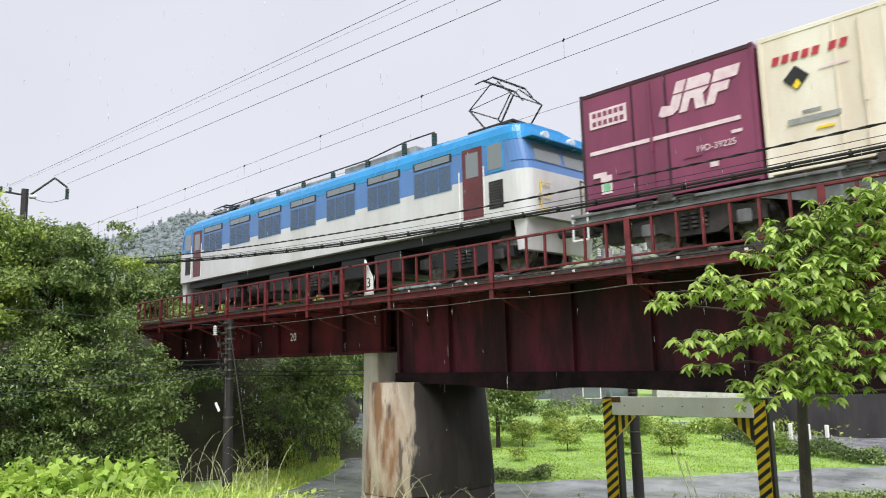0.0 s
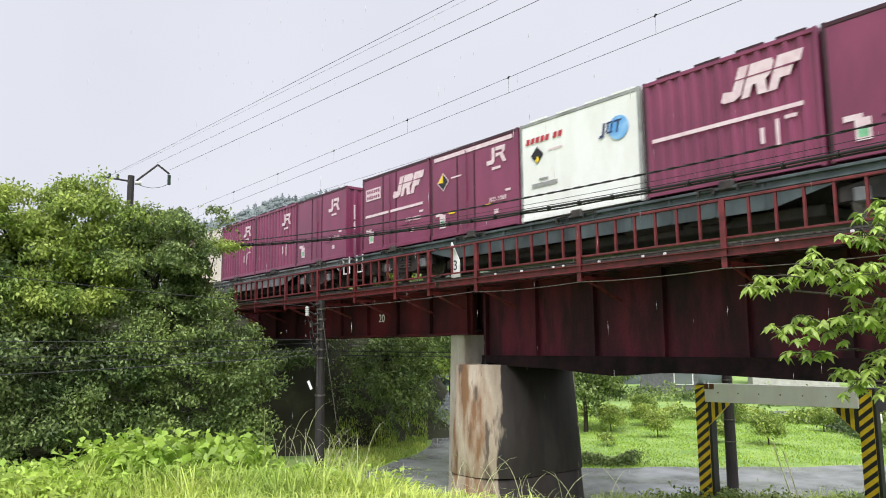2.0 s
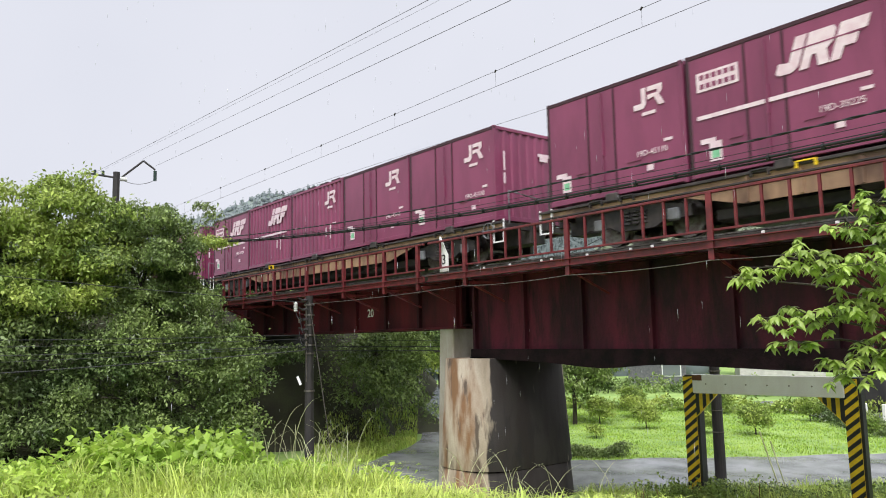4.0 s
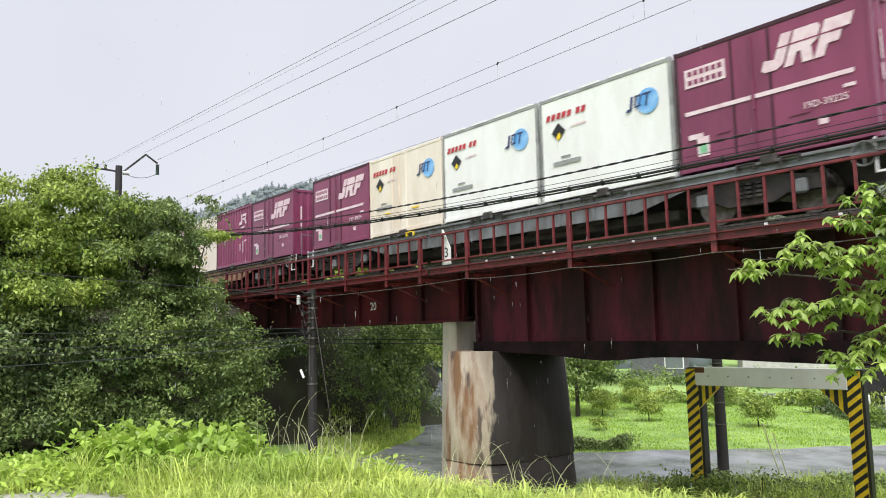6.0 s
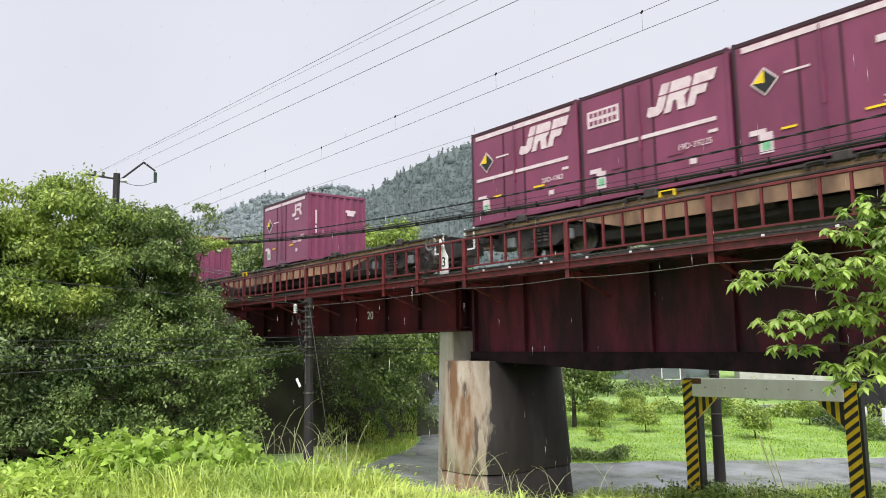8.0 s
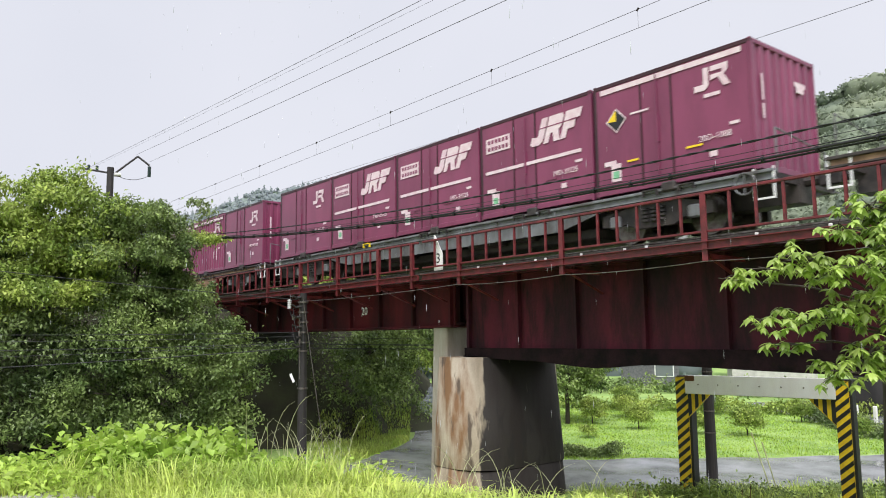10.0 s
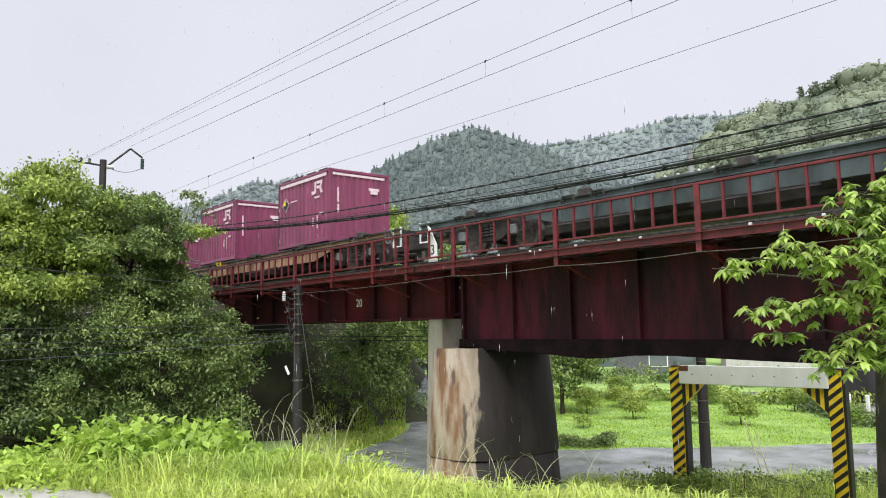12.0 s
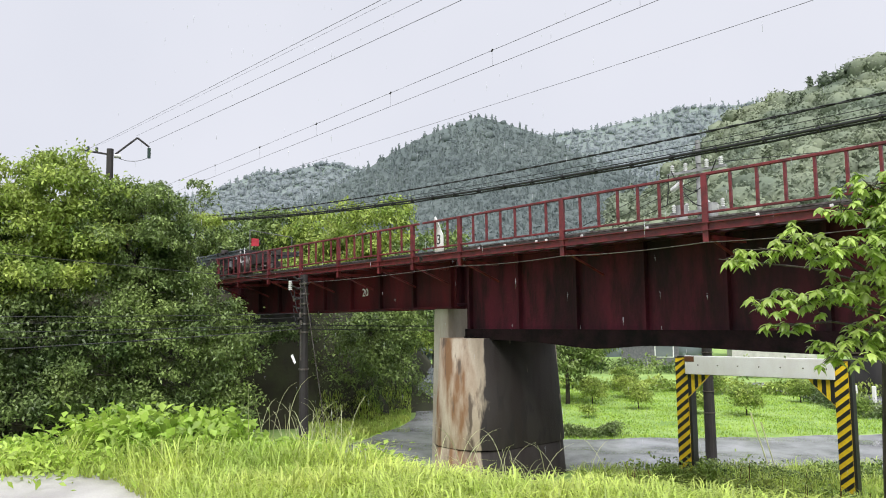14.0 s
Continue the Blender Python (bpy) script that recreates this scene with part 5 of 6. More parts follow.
# undergrowth on the banks
def bank_growth(name, label, x0, x1, y0, y1, count, mat, size, rise, keep):
    x = rng.uniform(x0, x1, count)
    y = rng.uniform(y0, y1, count)
    z = bank_height(x, y)
    ok = keep(x, y, z)
    x, y, z = x[ok], y[ok], z[ok]
    k = 12
    c = np.stack([x, y, z + rise * rng.random(len(x)) ** 1.3], 1)
    q = (c[:, None, :] + rng.normal(size=(len(c), k, 3)) * np.array([0.25, 0.25, 0.18])).reshape(-1, 3)
    return tagged(new(name, leaf_mesh(name, q, size, mat)), label, "undergrowth", kind="stuff")


bank_growth("undergrowth", "tangled dark undergrowth covering the shaded bank", -36, -24.5, -12, 12, 6500, "leaf_dark", 0.15, 1.2, lambda x, y, z: (z > -2.6))
bank_growth("undergrowth", "bright creepers and bramble on the bank", -33, -24.5, -10, 11.5, 2600, "leaf_mid", 0.17, 1.5, lambda x, y, z: (z > -2.2) & (np.sin(x * 1.7) * np.sin(y * 1.1) > -0.1))
bank_growth("undergrowth", "green creepers on the lane bank", -36, -20, 15.5, 34, 5200, "leaf_mid", 0.14, 0.7, lambda x, y, z: (z > -2.3))
bank_growth("undergrowth", "grass and low growth along the embankment top", -90, -33, 5, 18, 4200, "leaf_mid", 0.22, 1.0, lambda x, y, z: (z > 1.5) & (abs(y - 14) > 2.2))


# ---- grass on the verge: bent blades ----
def blades(name, label, pos, height, width, mat, bend=0.5, category="grass", lean=None):
    n = len(pos)
    a = rng.random(n) * math.tau
    d = np.stack([np.cos(a), np.sin(a), np.zeros(n)], 1)
    if lean is not None:
        d = d * 0.6 + np.array(lean)
    s = np.stack([-d[:, 1], d[:, 0], np.zeros(n)], 1)
    s /= np.linalg.norm(s, axis=1, keepdims=True) + 1e-9
    h = (height * rng.uniform(0.5, 1.25, n))[:, None]
    w = (width * rng.uniform(0.6, 1.3, n))[:, None]
    b = (bend * rng.uniform(0.4, 1.4, n))[:, None]
    up = np.array([0, 0, 1.0])
    c = [pos, pos + up * h * 0.42 + d * h * b * 0.12, pos + up * h * 0.78 + d * h * b * 0.45, pos + up * h * (0.98 - 0.25 * b) + d * h * b]
    v = np.stack([c[0] - s * w, c[0] + s * w, c[1] - s * w * .9, c[1] + s * w * .9, c[2] - s * w * .6, c[2] + s * w * .6, c[3] - s * w * .1, c[3] + s * w * .1], 1).reshape(-1, 3)
    i = np.arange(n)[:, None] * 8
    f = np.concatenate([i + np.array([[0, 1, 3, 2]]), i + np.array([[2, 3, 5, 4]]), i + np.array([[4, 5, 7, 6]])], 1).reshape(-1, 4)
    return tagged(new(name, raw_mesh(name, v, f, mat)), label, category, kind="stuff")


def scatter(count, r0, r1, a0, a1, keep=None):
    """Points on the ground between two distances from the camera's spot and two headings (degrees left of +y)."""
    r = np.sqrt(rng.uniform(r0 * r0, r1 * r1, count))
    a = np.radians(rng.uniform(a0, a1, count))
    x, y = -np.sin(a) * r, np.cos(a) * r
    if keep is not None:
        ok = keep(x, y)
        x, y = x[ok], y[ok]
    return np.stack([x, y, np.maximum(ground_height(x, y), bank_height(x, y)) - 0.02], 1)


LANES = [[(12, 48.0), (-2, 35.0), (-10, 25.3), (-15.8, 17.4), (-19.0, 12.4), (-20.5, 6.0), (-20.5, -4.0)], [(-18.6, 10.5), (-20.2, 13.4), (-21.6, 16.2), (-23.6, 19.3), (-27.4, 22.2), (-31.7, 25.0), (-38.0, 29.5)]]


def off_road(x, y):
    """True where a point is clear of both lanes."""
    ok = np.ones(len(x), bool)
    for line, half in zip(LANES, (2.7, 1.75)):
        for (ax, ay), (bx, by) in zip(line[:-1], line[1:]):
            t = np.clip(((x - ax) * (bx - ax) + (y - ay) * (by - ay)) / ((bx - ax) ** 2 + (by - ay) ** 2), 0, 1)
            ok &= np.hypot(x - ax - t * (bx - ax), y - ay - t * (by - ay)) > half
    return ok


SLAB = [(-9.3, 1.1), (-8.9, 1.95), (-7.85, 2.42), (-6.9, 2.36), (-5.4, 2.3), (-4.4, 0.6), (-6.0, -2.4), (-10.0, -2.6)]


def off_slab(x, y):
    inside = np.ones(len(x), bool)
    for (ax, ay), (bx, by) in zip(SLAB, SLAB[1:] + SLAB[:1]):
        inside &= (bx - ax) * (y - ay) - (by - ay) * (x - ax) < -0.22
    return ~inside


blades("grass", "long bright wet grass on the verge", scatter(52000, 5.0, 11.5, 40, 92, off_slab), 0.27, 0.0075, "grass", 0.75)
blades("grass", "taller tufts of bright grass on the verge", scatter(9000, 7.5, 10.6, 36, 78, lambda x, y: off_slab(x, y) & (np.sin(x * 2.3 + 1) * np.sin(y * 2.9) > 0.05)), 0.48, 0.008, "grass", 0.8)
blades("grass", "short grass along the lane", scatter(40000, 21, 36, 40, 62, lambda x, y: off_road(x, y) & (bank_height(x, y) < -1.5) & (x + 0.84 * y < -8.2) & (x + 0.84 * y > -14.5)), 0.26, 0.02, "grass", 0.5)
blades("grass", "rough orchard grass", scatter(60000, 22, 44, 18, 46, lambda x, y: off_road(x, y) & (y > 19.0) & ((x + 10) * 0.81 - (y - 25.3) * 0.58 < -2.2)), 0.09, 0.016, "weed_leaf", 0.6)
blades("grass", "grass on the slope under the bridge", scatter(80000, 4.0, 17.5, 14, 56, lambda x, y: off_road(x, y) & (y < 16.4) & (bank_height(x, y) < -2.5)), 0.36, 0.009, "grass", 0.8)
leafy_strip("weeds", "wild weeds in front of the height gate", [(-12.2, 15.2), (-10.0, 15.9), (-8.2, 16.4), (-6.0, 17.0), (-3.0, 17.6)], 2.2, 0.6, "leaf_lime", 0.09, 5200, "weeds")

blades("grass", "tall grass and weeds round the gate posts", scatter(30000, 12.5, 26, 8, 42, lambda x, y: off_road(x, y) & (y < 25) & (y > 13.0) & ((x + 10) * 0.81 - (y - 25.3) * 0.58 > 0)), 0.36, 0.010, "grass", 0.7)
blades("dock_stalks", "reddish dock stalks among the weeds", scatter(60, 13.5, 19, 18, 38, lambda x, y: off_road(x, y) & (y < 17.5)), 0.9, 0.012, "rust", 0.25)
leafy_strip("weeds", "tall leafy weeds beyond the gate at the road edge", [(-12.0, 16.8), (-9.0, 19.8), (-7.0, 22.2), (-4.0, 25.5)], 1.6, 0.5, "leaf_mid", 0.10, 9000, "weeds")
leafy_strip("weeds", "mixed leafy weeds along the near road edge", [(-9.6, 14.4), (-7.0, 15.6), (-5.0, 16.6), (-2.0, 18.2), (1.0, 20.0)], 2.6, 0.55, "leaf_mid", 0.10, 9000, "weeds")
leafy_strip("weeds", "pale green weeds on the slope under the bridge", [(-9.4, 11.2), (-7.0, 12.2), (-5.0, 13.0), (-2.5, 14.0)], 3.0, 0.4, "leaf_lime", 0.09, 8000, "weeds")
leafy_strip("weeds", "leafy weeds at the foot of the gate post", [(-11.2, 15.9), (-10.4, 16.3)], 0.7, 1.1, "leaf_lime", 0.10, 2200, "weeds")



def plumes(name, label, count, a0, a1, r0, r1, height):
    """Thin stalks that rise and arch over."""
    V, F = [], []
    for _ in range(count):
        a, r = math.radians(random.uniform(a0, a1)), random.uniform(r0, r1)
        x, y = -math.sin(a) * r, math.cos(a) * r
        z = float(ground_height(x, y))
        h, t = height * random.uniform(0.7, 1.15), random.uniform(0, math.tau)
        reach = h * random.uniform(0.25, 0.6)
        pts = []
        for q in range(9):
            u = q / 8
            pts.append((x + math.cos(t) * reach * u ** 2.2, y + math.sin(t) * reach * u ** 2.2, z + h * (1.25 * u - 0.32 * u ** 3.5)))
        for q in range(9):
            w = 0.0042 * (1 - 0.6 * q / 8)
            n0 = len(V)
            p0 = pts[q]
            V += [(p0[0] - w, p0[1] - w, p0[2]), (p0[0] + w, p0[1] - w * .3, p0[2]), (p0[0], p0[1] + w, p0[2])]
            if q:
                for k3 in range(3):
                    F.append((n0 - 3 + k3, n0 - 3 + (k3 + 1) % 3, n0 + (k3 + 1) % 3, n0 + k3))
    return tagged(new(name, raw_mesh(name, V, F, "straw")), label, "grass", kind="stuff")


plumes("grass_stalks", "pale arching grass stalks on the verge", 60, 57.5, 66.5, 9.0, 10.3, 1.05)
plumes("grass_stalks", "pale arching grass stalks before the pier", 60, 38, 52, 7.6, 9.6, 0.85)


leafy_strip("weeds", "bright mixed weeds among the verge grass", [(-math.sin(radians(a)) * 9.3, math.cos(radians(a)) * 9.3) for a in (82, 76, 70, 64, 58, 52, 46, 40)], 1.5, 0.42, "weed_leaf", 0.085, 9000, "weeds")
blades("grass", "coarse arching tussocks on the verge", scatter(6000, 6.6, 10.2, 53, 70, lambda x, y: off_slab(x, y) & (np.sin(x * 3.1) * np.sin(y * 2.2 + 1) > 0.25)), 0.36, 0.010, "grass", 1.0)


# broad-leaved weeds standing in the verge
def weed(x, y, h, k, mat="weed_leaf", leaf=0.17):
    z = float(ground_height(x, y))
    b = B()
    tops = []
    for _ in range(k):
        e = Vector((x + random.uniform(-.28, .28), y + random.uniform(-.28, .28), z + h * random.uniform(.7, 1.1)))
        rod(b, (x, y, z - .05), e, 0.008, 0.004, 5)
        tops.append(e)
    w = thing("weed", "broad-leaved bright green weed in the verge", "weed", "weeds in the verge")
    part("stem", b, "leaf_mid", w)
    p = np.concatenate([np.array(t)[None] + rng.normal(size=(44, 3)) * np.array([.13, .13, .08]) - np.array([0, 0, 0.06]) * rng.random((44, 1)) for t in tops])
    p2 = np.concatenate([np.array(t)[None] * f + np.array([x, y, z])[None] * (1 - f) + rng.normal(size=(10, 3)) * .06 for t in tops for f in (.45, .7)])
    o = new("leaves", leaf_mesh("leaves", np.concatenate([p, p2]), leaf, mat, 0.15, 0.66, 0.9))
    o.parent = w


for a, r, h, k in ((74, 9.8, 0.55, 5), (72, 9.6, 0.62, 6), (70, 9.9, 0.58, 6), (68.5, 9.5, 0.55, 5), (66.5, 10.0, 0.6, 6), (64, 10.2, 0.5, 5), (78, 9.9, 0.4, 5), (80, 10.0, 0.36, 4), (62.5, 10.1, 0.45, 4), (49, 9.6, 0.62, 6), (51, 9.4, 0.55, 5), (47, 9.8, 0.55, 5), (53, 9.6, 0.42, 5), (71, 9.0, 0.42, 5), (67, 9.2, 0.4, 5), (76, 9.7, 0.62, 6), (75, 9.3, 0.5, 6), (73, 9.2, 0.5, 6), (69.5, 9.2, 0.5, 6), (58.5, 9.6, 0.5, 6), (57, 9.3, 0.55, 6), (55.5, 9.5, 0.5, 6), (56.5, 8.8, 0.4, 5)):
    weed(-math.sin(radians(a)) * r, math.cos(radians(a)) * r, h, k, leaf=0.125 if a > 61 else 0.085)

sb = B()
vs = [sb.verts.new((x, y, 0.0)) for x, y in SLAB]
vt = [sb.verts.new((x, y, 0.045)) for x, y in SLAB]
sb.faces.new(vt)
for i in range(len(SLAB)):
    j = (i + 1) % len(SLAB)
    sb.faces.new((vs[i], vs[j], vt[j], vt[i]))
thing("paving", "pale wet concrete paving slab in the grass", "paving", kind="structure", bm=sb, mat="kerb")


# ---- near tree with clear leaves ----
def near_tree():
    t = thing("tree", "young tree with fresh pointed leaves on spreading branches near the camera", "tree")
    b = B()
    trunk = [(-2.98, 7.55, -0.8), (-2.90, 7.45, 0.5), (-2.86, 7.42, 1.2), (-2.74, 7.25, 1.75), (-2.66, 7.05, 2.15), (-2.5, 6.9, 2.4)]
    for i, (p, q) in enumerate(zip(trunk[:-1], trunk[1:])):
        rod(b, p, q, 0.06 - i * 0.008, 0.052 - i * 0.008, 10)
    tips = [(-3.21, 5.05, 2.01), (-3.02, 5.28, 2.09), (-3.18, 5.32, 1.68), (-3.05, 5.51, 1.50), (-2.89, 5.60, 1.71), (-2.70, 5.80, 1.75), (-2.77, 5.76, 1.31), (-2.58, 5.96, 1.44),
            (-2.27, 6.20, 1.52), (-2.34, 5.96, 1.67), (-1.94, 6.41, 1.51), (-2.84, 5.48, 2.15), (-2.67, 5.69, 2.06), (-2.44, 5.68, 2.10), (-2.38, 6.03, 2.01), (-2.26, 6.18, 2.09)]
    tips += [(-2.06, 6.46, 2.04), (-2.64, 5.77, 2.42), (-2.52, 6.02, 2.57), (-2.38, 6.00, 2.32), (-2.22, 6.23, 2.64), (-2.04, 6.37, 2.79), (-1.82, 6.63, 2.92), (-2.29, 6.24, 2.42),
             (-2.05, 6.53, 2.46), (-1.83, 6.69, 2.58), (-2.55, 6.08, 1.84), (-2.10, 6.36, 1.73), (-1.91, 6.73, 1.86)]
    tips += [(-1.70 + 0.1 * k + random.uniform(-.1, .1), 6.8 + 0.04 * k, 2.85 - 0.33 * k) for k in range(6)] + [(-1.45 + 0.1 * k, 7.3, 2.9 - 0.4 * k) for k in range(4)] + [(-2.47, 6.22, 1.32), (-2.28, 6.40, 1.36)]
    tips += [(random.uniform(-2.4, -1.75), random.uniform(6.2, 6.8), random.uniform(1.9, 2.7)) for _ in range(11)]
    P, D = [], []
    for c in tips:
        c = pose(0, 0, 0, 0, 0, -1.3 if c[0] < -2.3 else -0.6) @ Vector(c)
        f = min(max((c.z - 0.9) / 2.2, 0.05), 0.95) * (len(trunk) - 3) + 1.6
        k0 = min(int(f), len(trunk) - 2)
        a = Vector(trunk[k0]).lerp(Vector(trunk[k0 + 1]), f - k0)
        k1 = a.lerp(c, 0.5) + Vector((random.uniform(-.05, .05), 0, 0.06))
        rod(b, a, k1, 0.014, 0.009, 7)
        rod(b, k1, c, 0.009, 0.003, 6)
        near = c.x < -2.85
        for _ in range(8 if near else 22):
            o = k1.lerp(c, random.uniform(0.55, 1.0))
            w = c.lerp(k1, random.uniform(0.02, 0.3)) + Vector((random.gauss(0, .06 if near else .11), random.gauss(0, .12), random.gauss(0.0, .030 if near else .055)))
            rod(b, o, w, 0.004, 0.002, 5)
            turn, n = random.uniform(0, math.tau), random.randint(7, 10)
            for q in range(n):
                t0 = turn + math.tau * q / n + random.gauss(0, .25)
                P.append(tuple(w + Vector((0, 0, random.gauss(0, .006)))))
                D.append((math.cos(t0), math.sin(t0), random.gauss(-0.62, .32)))
    part("trunk", b, "bark", t)
    p, d = np.array(P), np.array(D)
    n = len(p)
    # pointed leaves in whorls, folded along the midrib, hanging from the shoot's tip
    d /= np.linalg.norm(d, axis=1, keepdims=True)
    side = np.cross(d, np.array([0, 0, 1.0]) + 0.22 * rng.normal(size=(n, 3)))
    side /= np.linalg.norm(side, axis=1, keepdims=True)
    nn = np.cross(side, d)
    nn *= np.sign(nn[:, 2:3] + 1e-6)
    L = rng.uniform(0.045, 0.105, n)[:, None]
    W = L * rng.uniform(0.20, 0.30, n)[:, None]
    curl = np.array([0, 0, 1.0])
    mid = [p, p + d * L * .35 + nn * L * .06, p + d * L * .7 + nn * L * .02, p + d * L - nn * L * .08 - curl * L * .12]
    v = np.stack([mid[0], p + d * L * .2 + side * W * .8 - nn * L * .02, p + d * L * .42 + side * W, p + d * L * .7 + side * W * .6 - nn * L * .05, mid[3],
                  p + d * L * .7 - side * W * .6 - nn * L * .05, p + d * L * .42 - side * W, p + d * L * .2 - side * W * .8 - nn * L * .02, mid[1], mid[2]], 1).reshape(-1, 3)
    i = np.arange(n)[:, None] * 10
    tri = np.array([[0, 1, 8], [1, 2, 8], [2, 9, 8], [2, 3, 9], [3, 4, 9], [0, 8, 7], [7, 8, 6], [6, 8, 9], [6, 9, 5], [5, 9, 4]])
    f = (i[:, :, None] + tri[None].reshape(1, 1, -1)).reshape(-1, 3)
    o = new("crown", raw_mesh("crown", v, f, "leaf_fresh"))
    o.parent = t
    return t


near_tree()


# ---- hills ----
def ico():
    b = B()
    bmesh.ops.create_icosphere(b, subdivisions=2, radius=1)
    v = np.array([tuple(x.co) for x in b.verts])
    f = np.array([[x.index for x in q.verts] for q in b.faces])
    b.free()
    return v, f


ICO_V, ICO_F = ico()


def hill(name, label, ridge, dist, depth, base, mat, size, step, pointed, tufts=14, tuft=1.0):
    """A wooded slope under a skyline of (heading, rise): each tree a rounded or pointed lumpy crown over the slope."""
    az = np.array([r[0] for r in ridge])
    el = np.array([r[1] for r in ridge])
    rows = max(2, int(depth / step))
    C, S, T = [], [], []
    grid = []
    cols = np.linspace(az[0] - 2, az[-1] + 2, 60)
    for j in range(rows + 1):
        d = dist - depth * j / rows
        k = 1 - (j / rows) ** 0.8
        m = max(4, int(math.radians(cols[-1] - cols[0]) * d / step))
        a = np.linspace(cols[0], cols[-1], m) + rng.normal(size=m) * math.degrees(step * .3 / d)
        z = base + (1.6 + np.interp(a, az, el) * dist - size * 0.9 - base) * k
        dd = d + rng.normal(size=m) * step * .25
        C.append(np.stack([np.sin(np.radians(a)) * dd, np.cos(np.radians(a)) * dd, z + rng.normal(size=m) * size * .18], 1))
        zz = base + (1.6 + np.interp(cols, az, el) * dist - size * 0.9 - base) * k
        grid.append(np.stack([np.sin(np.radians(cols)) * d, np.cos(np.radians(cols)) * d, zz + size * 0.28], 1))
    c = np.concatenate(C)
    n = len(c)
    s = size * rng.uniform(0.5, 1.3, n)
    tall = rng.random(n) < pointed
    sc = np.where(tall[:, None], np.stack([s * .5, s * .5, s * 1.5], 1), np.stack([s, s, s * .85], 1))
    m = len(ICO_V)
    v = ICO_V[None] * (1 + 0.13 * rng.normal(size=(n, m, 1)))
    v[tall, :, :2] *= (1.05 - 0.75 * (v[tall, :, 2:3] + 1) / 2)
    pos = (c[:, None, :] + v * sc[:, None, :] * 0.78).reshape(-1, 3)
    f = (ICO_F[None] + (np.arange(n) * m)[:, None, None]).reshape(-1, 3)
    ob = new(name, raw_mesh(name, pos, f, mat, True))
    g = np.stack(grid).reshape(-1, 3)
    w = len(cols)
    i = (np.arange(rows)[:, None] * w + np.arange(w - 1)[None, :]).ravel()
    u = rng.normal(size=(n, tufts, 3))
    u /= np.linalg.norm(u, axis=2, keepdims=True)
    u[:, :, 2] = np.abs(u[:, :, 2]) * 0.95 - 0.1
    taper = np.where(tall[:, None, None], 1.05 - 0.75 * (u[:, :, 2:3] + 1) / 2, 1.0)
    k = np.concatenate([u[:, :, :2] * taper, u[:, :, 2:3]], 2) * rng.uniform(0.72, 1.12, (n, tufts, 1))
    q = (c[:, None, :] + k * sc[:, None, :]).reshape(-1, 3)
    leaves = new("foliage", leaf_mesh("foliage", q, tuft, mat, 0.2, 0.75, normals=u.reshape(-1, 3) * 1.5))
    leaves.parent = ob
    floor = new("slope", raw_mesh("slope", g, np.stack([i, i + 1, i + w + 1, i + w], 1), mat, True))
    floor.parent = ob
    return tagged(ob, label, "hill", kind="structure")


FAR = [(-80, 0.13), (-73.4, 0.154), (-70.3, 0.160), (-67.5, 0.177), (-65.1, 0.197), (-63.5, 0.196), (-61.4, 0.206), (-60.3, 0.212), (-57.5, 0.203), (-54.9, 0.192), (-50, 0.17)]
MID = [(-63.5, 0.145), (-60.9, 0.165), (-57.5, 0.200), (-54.9, 0.229), (-52.3, 0.252), (-49.2, 0.271), (-48.4, 0.276), (-46.1, 0.263), (-43.5, 0.246), (-41.4, 0.223), (-36, 0.18)]
RFAR = [(-47, 0.225), (-43.1, 0.245), (-39.7, 0.2495), (-37.2, 0.256), (-34.3, 0.265), (-33.2, 0.269), (-29.6, 0.2655), (-26, 0.265)]
RNEAR = [(-36, 0.165), (-34.5, 0.187), (-32.0, 0.220), (-30.0, 0.257), (-28.1, 0.269), (-24.7, 0.284), (-21.2, 0.300), (-16, 0.295), (-5, 0.26), (10, 0.2)]
hill("hill_far", "wooded ridge far beyond the track, pale mist in its colour", FAR, 520, 130, 6, "hill_far", 3.0, 2.6, 0.4, 22, 1.3)
hill("hill_right_far", "wooded ridge behind the valley, mist in its colour", RFAR, 560, 190, 10, "hill_far", 3.0, 3.0, 0.6, 16, 1.3)
hill("hill_middle", "dark cedar-covered hill, mist in its colour", MID, 330, 170, 0, "hill_mid", 2.5, 2.3, 0.85, 14, 0.9)
hill("hill_near", "green broadleaf hillside above the valley", RNEAR, 240, 150, 0, "hill_near", 4.4, 3.9, 0.12, 130, 0.9)
hill("wood_edge", "dim wooded slope behind the track, hazed in colour", [(-90, 0.05), (-78, 0.07), (-70, 0.10), (-62, 0.11), (-52, 0.115), (-42, 0.10), (-36, 0.09)], 130, 60, -2, "hill_mid", 1.9, 2.2, 0.3, 20, 0.6)


# ---- wires, masts and poles ----
def tube(points, r, seg=5):
    p = [Vector(q) for q in points]
    V, F = [], []
    for i, c in enumerate(p):
        d = (p[min(i + 1, len(p) - 1)] - p[max(i - 1, 0)]).normalized()
        a = d.cross(Vector((0, 0, 1)))
        a = a.normalized() if a.length > 1e-4 else Vector((1, 0, 0))
        b = d.cross(a)
        for k in range(seg):
            t = math.tau * k / seg
            V.append(tuple(c + a * r * math.cos(t) + b * r * math.sin(t)))
        if i:
            o = (i - 1) * seg
            F += [(o + k, o + (k + 1) % seg, o + seg + (k + 1) % seg, o + seg + k) for k in range(seg)]
    return V, F


def sagged(a, b, sag, n=24):
    a, b = Vector(a), Vector(b)
    return [a.lerp(b, i / n) - Vector((0, 0, sag * 4 * (i / n) * (1 - i / n))) for i in range(n + 1)]


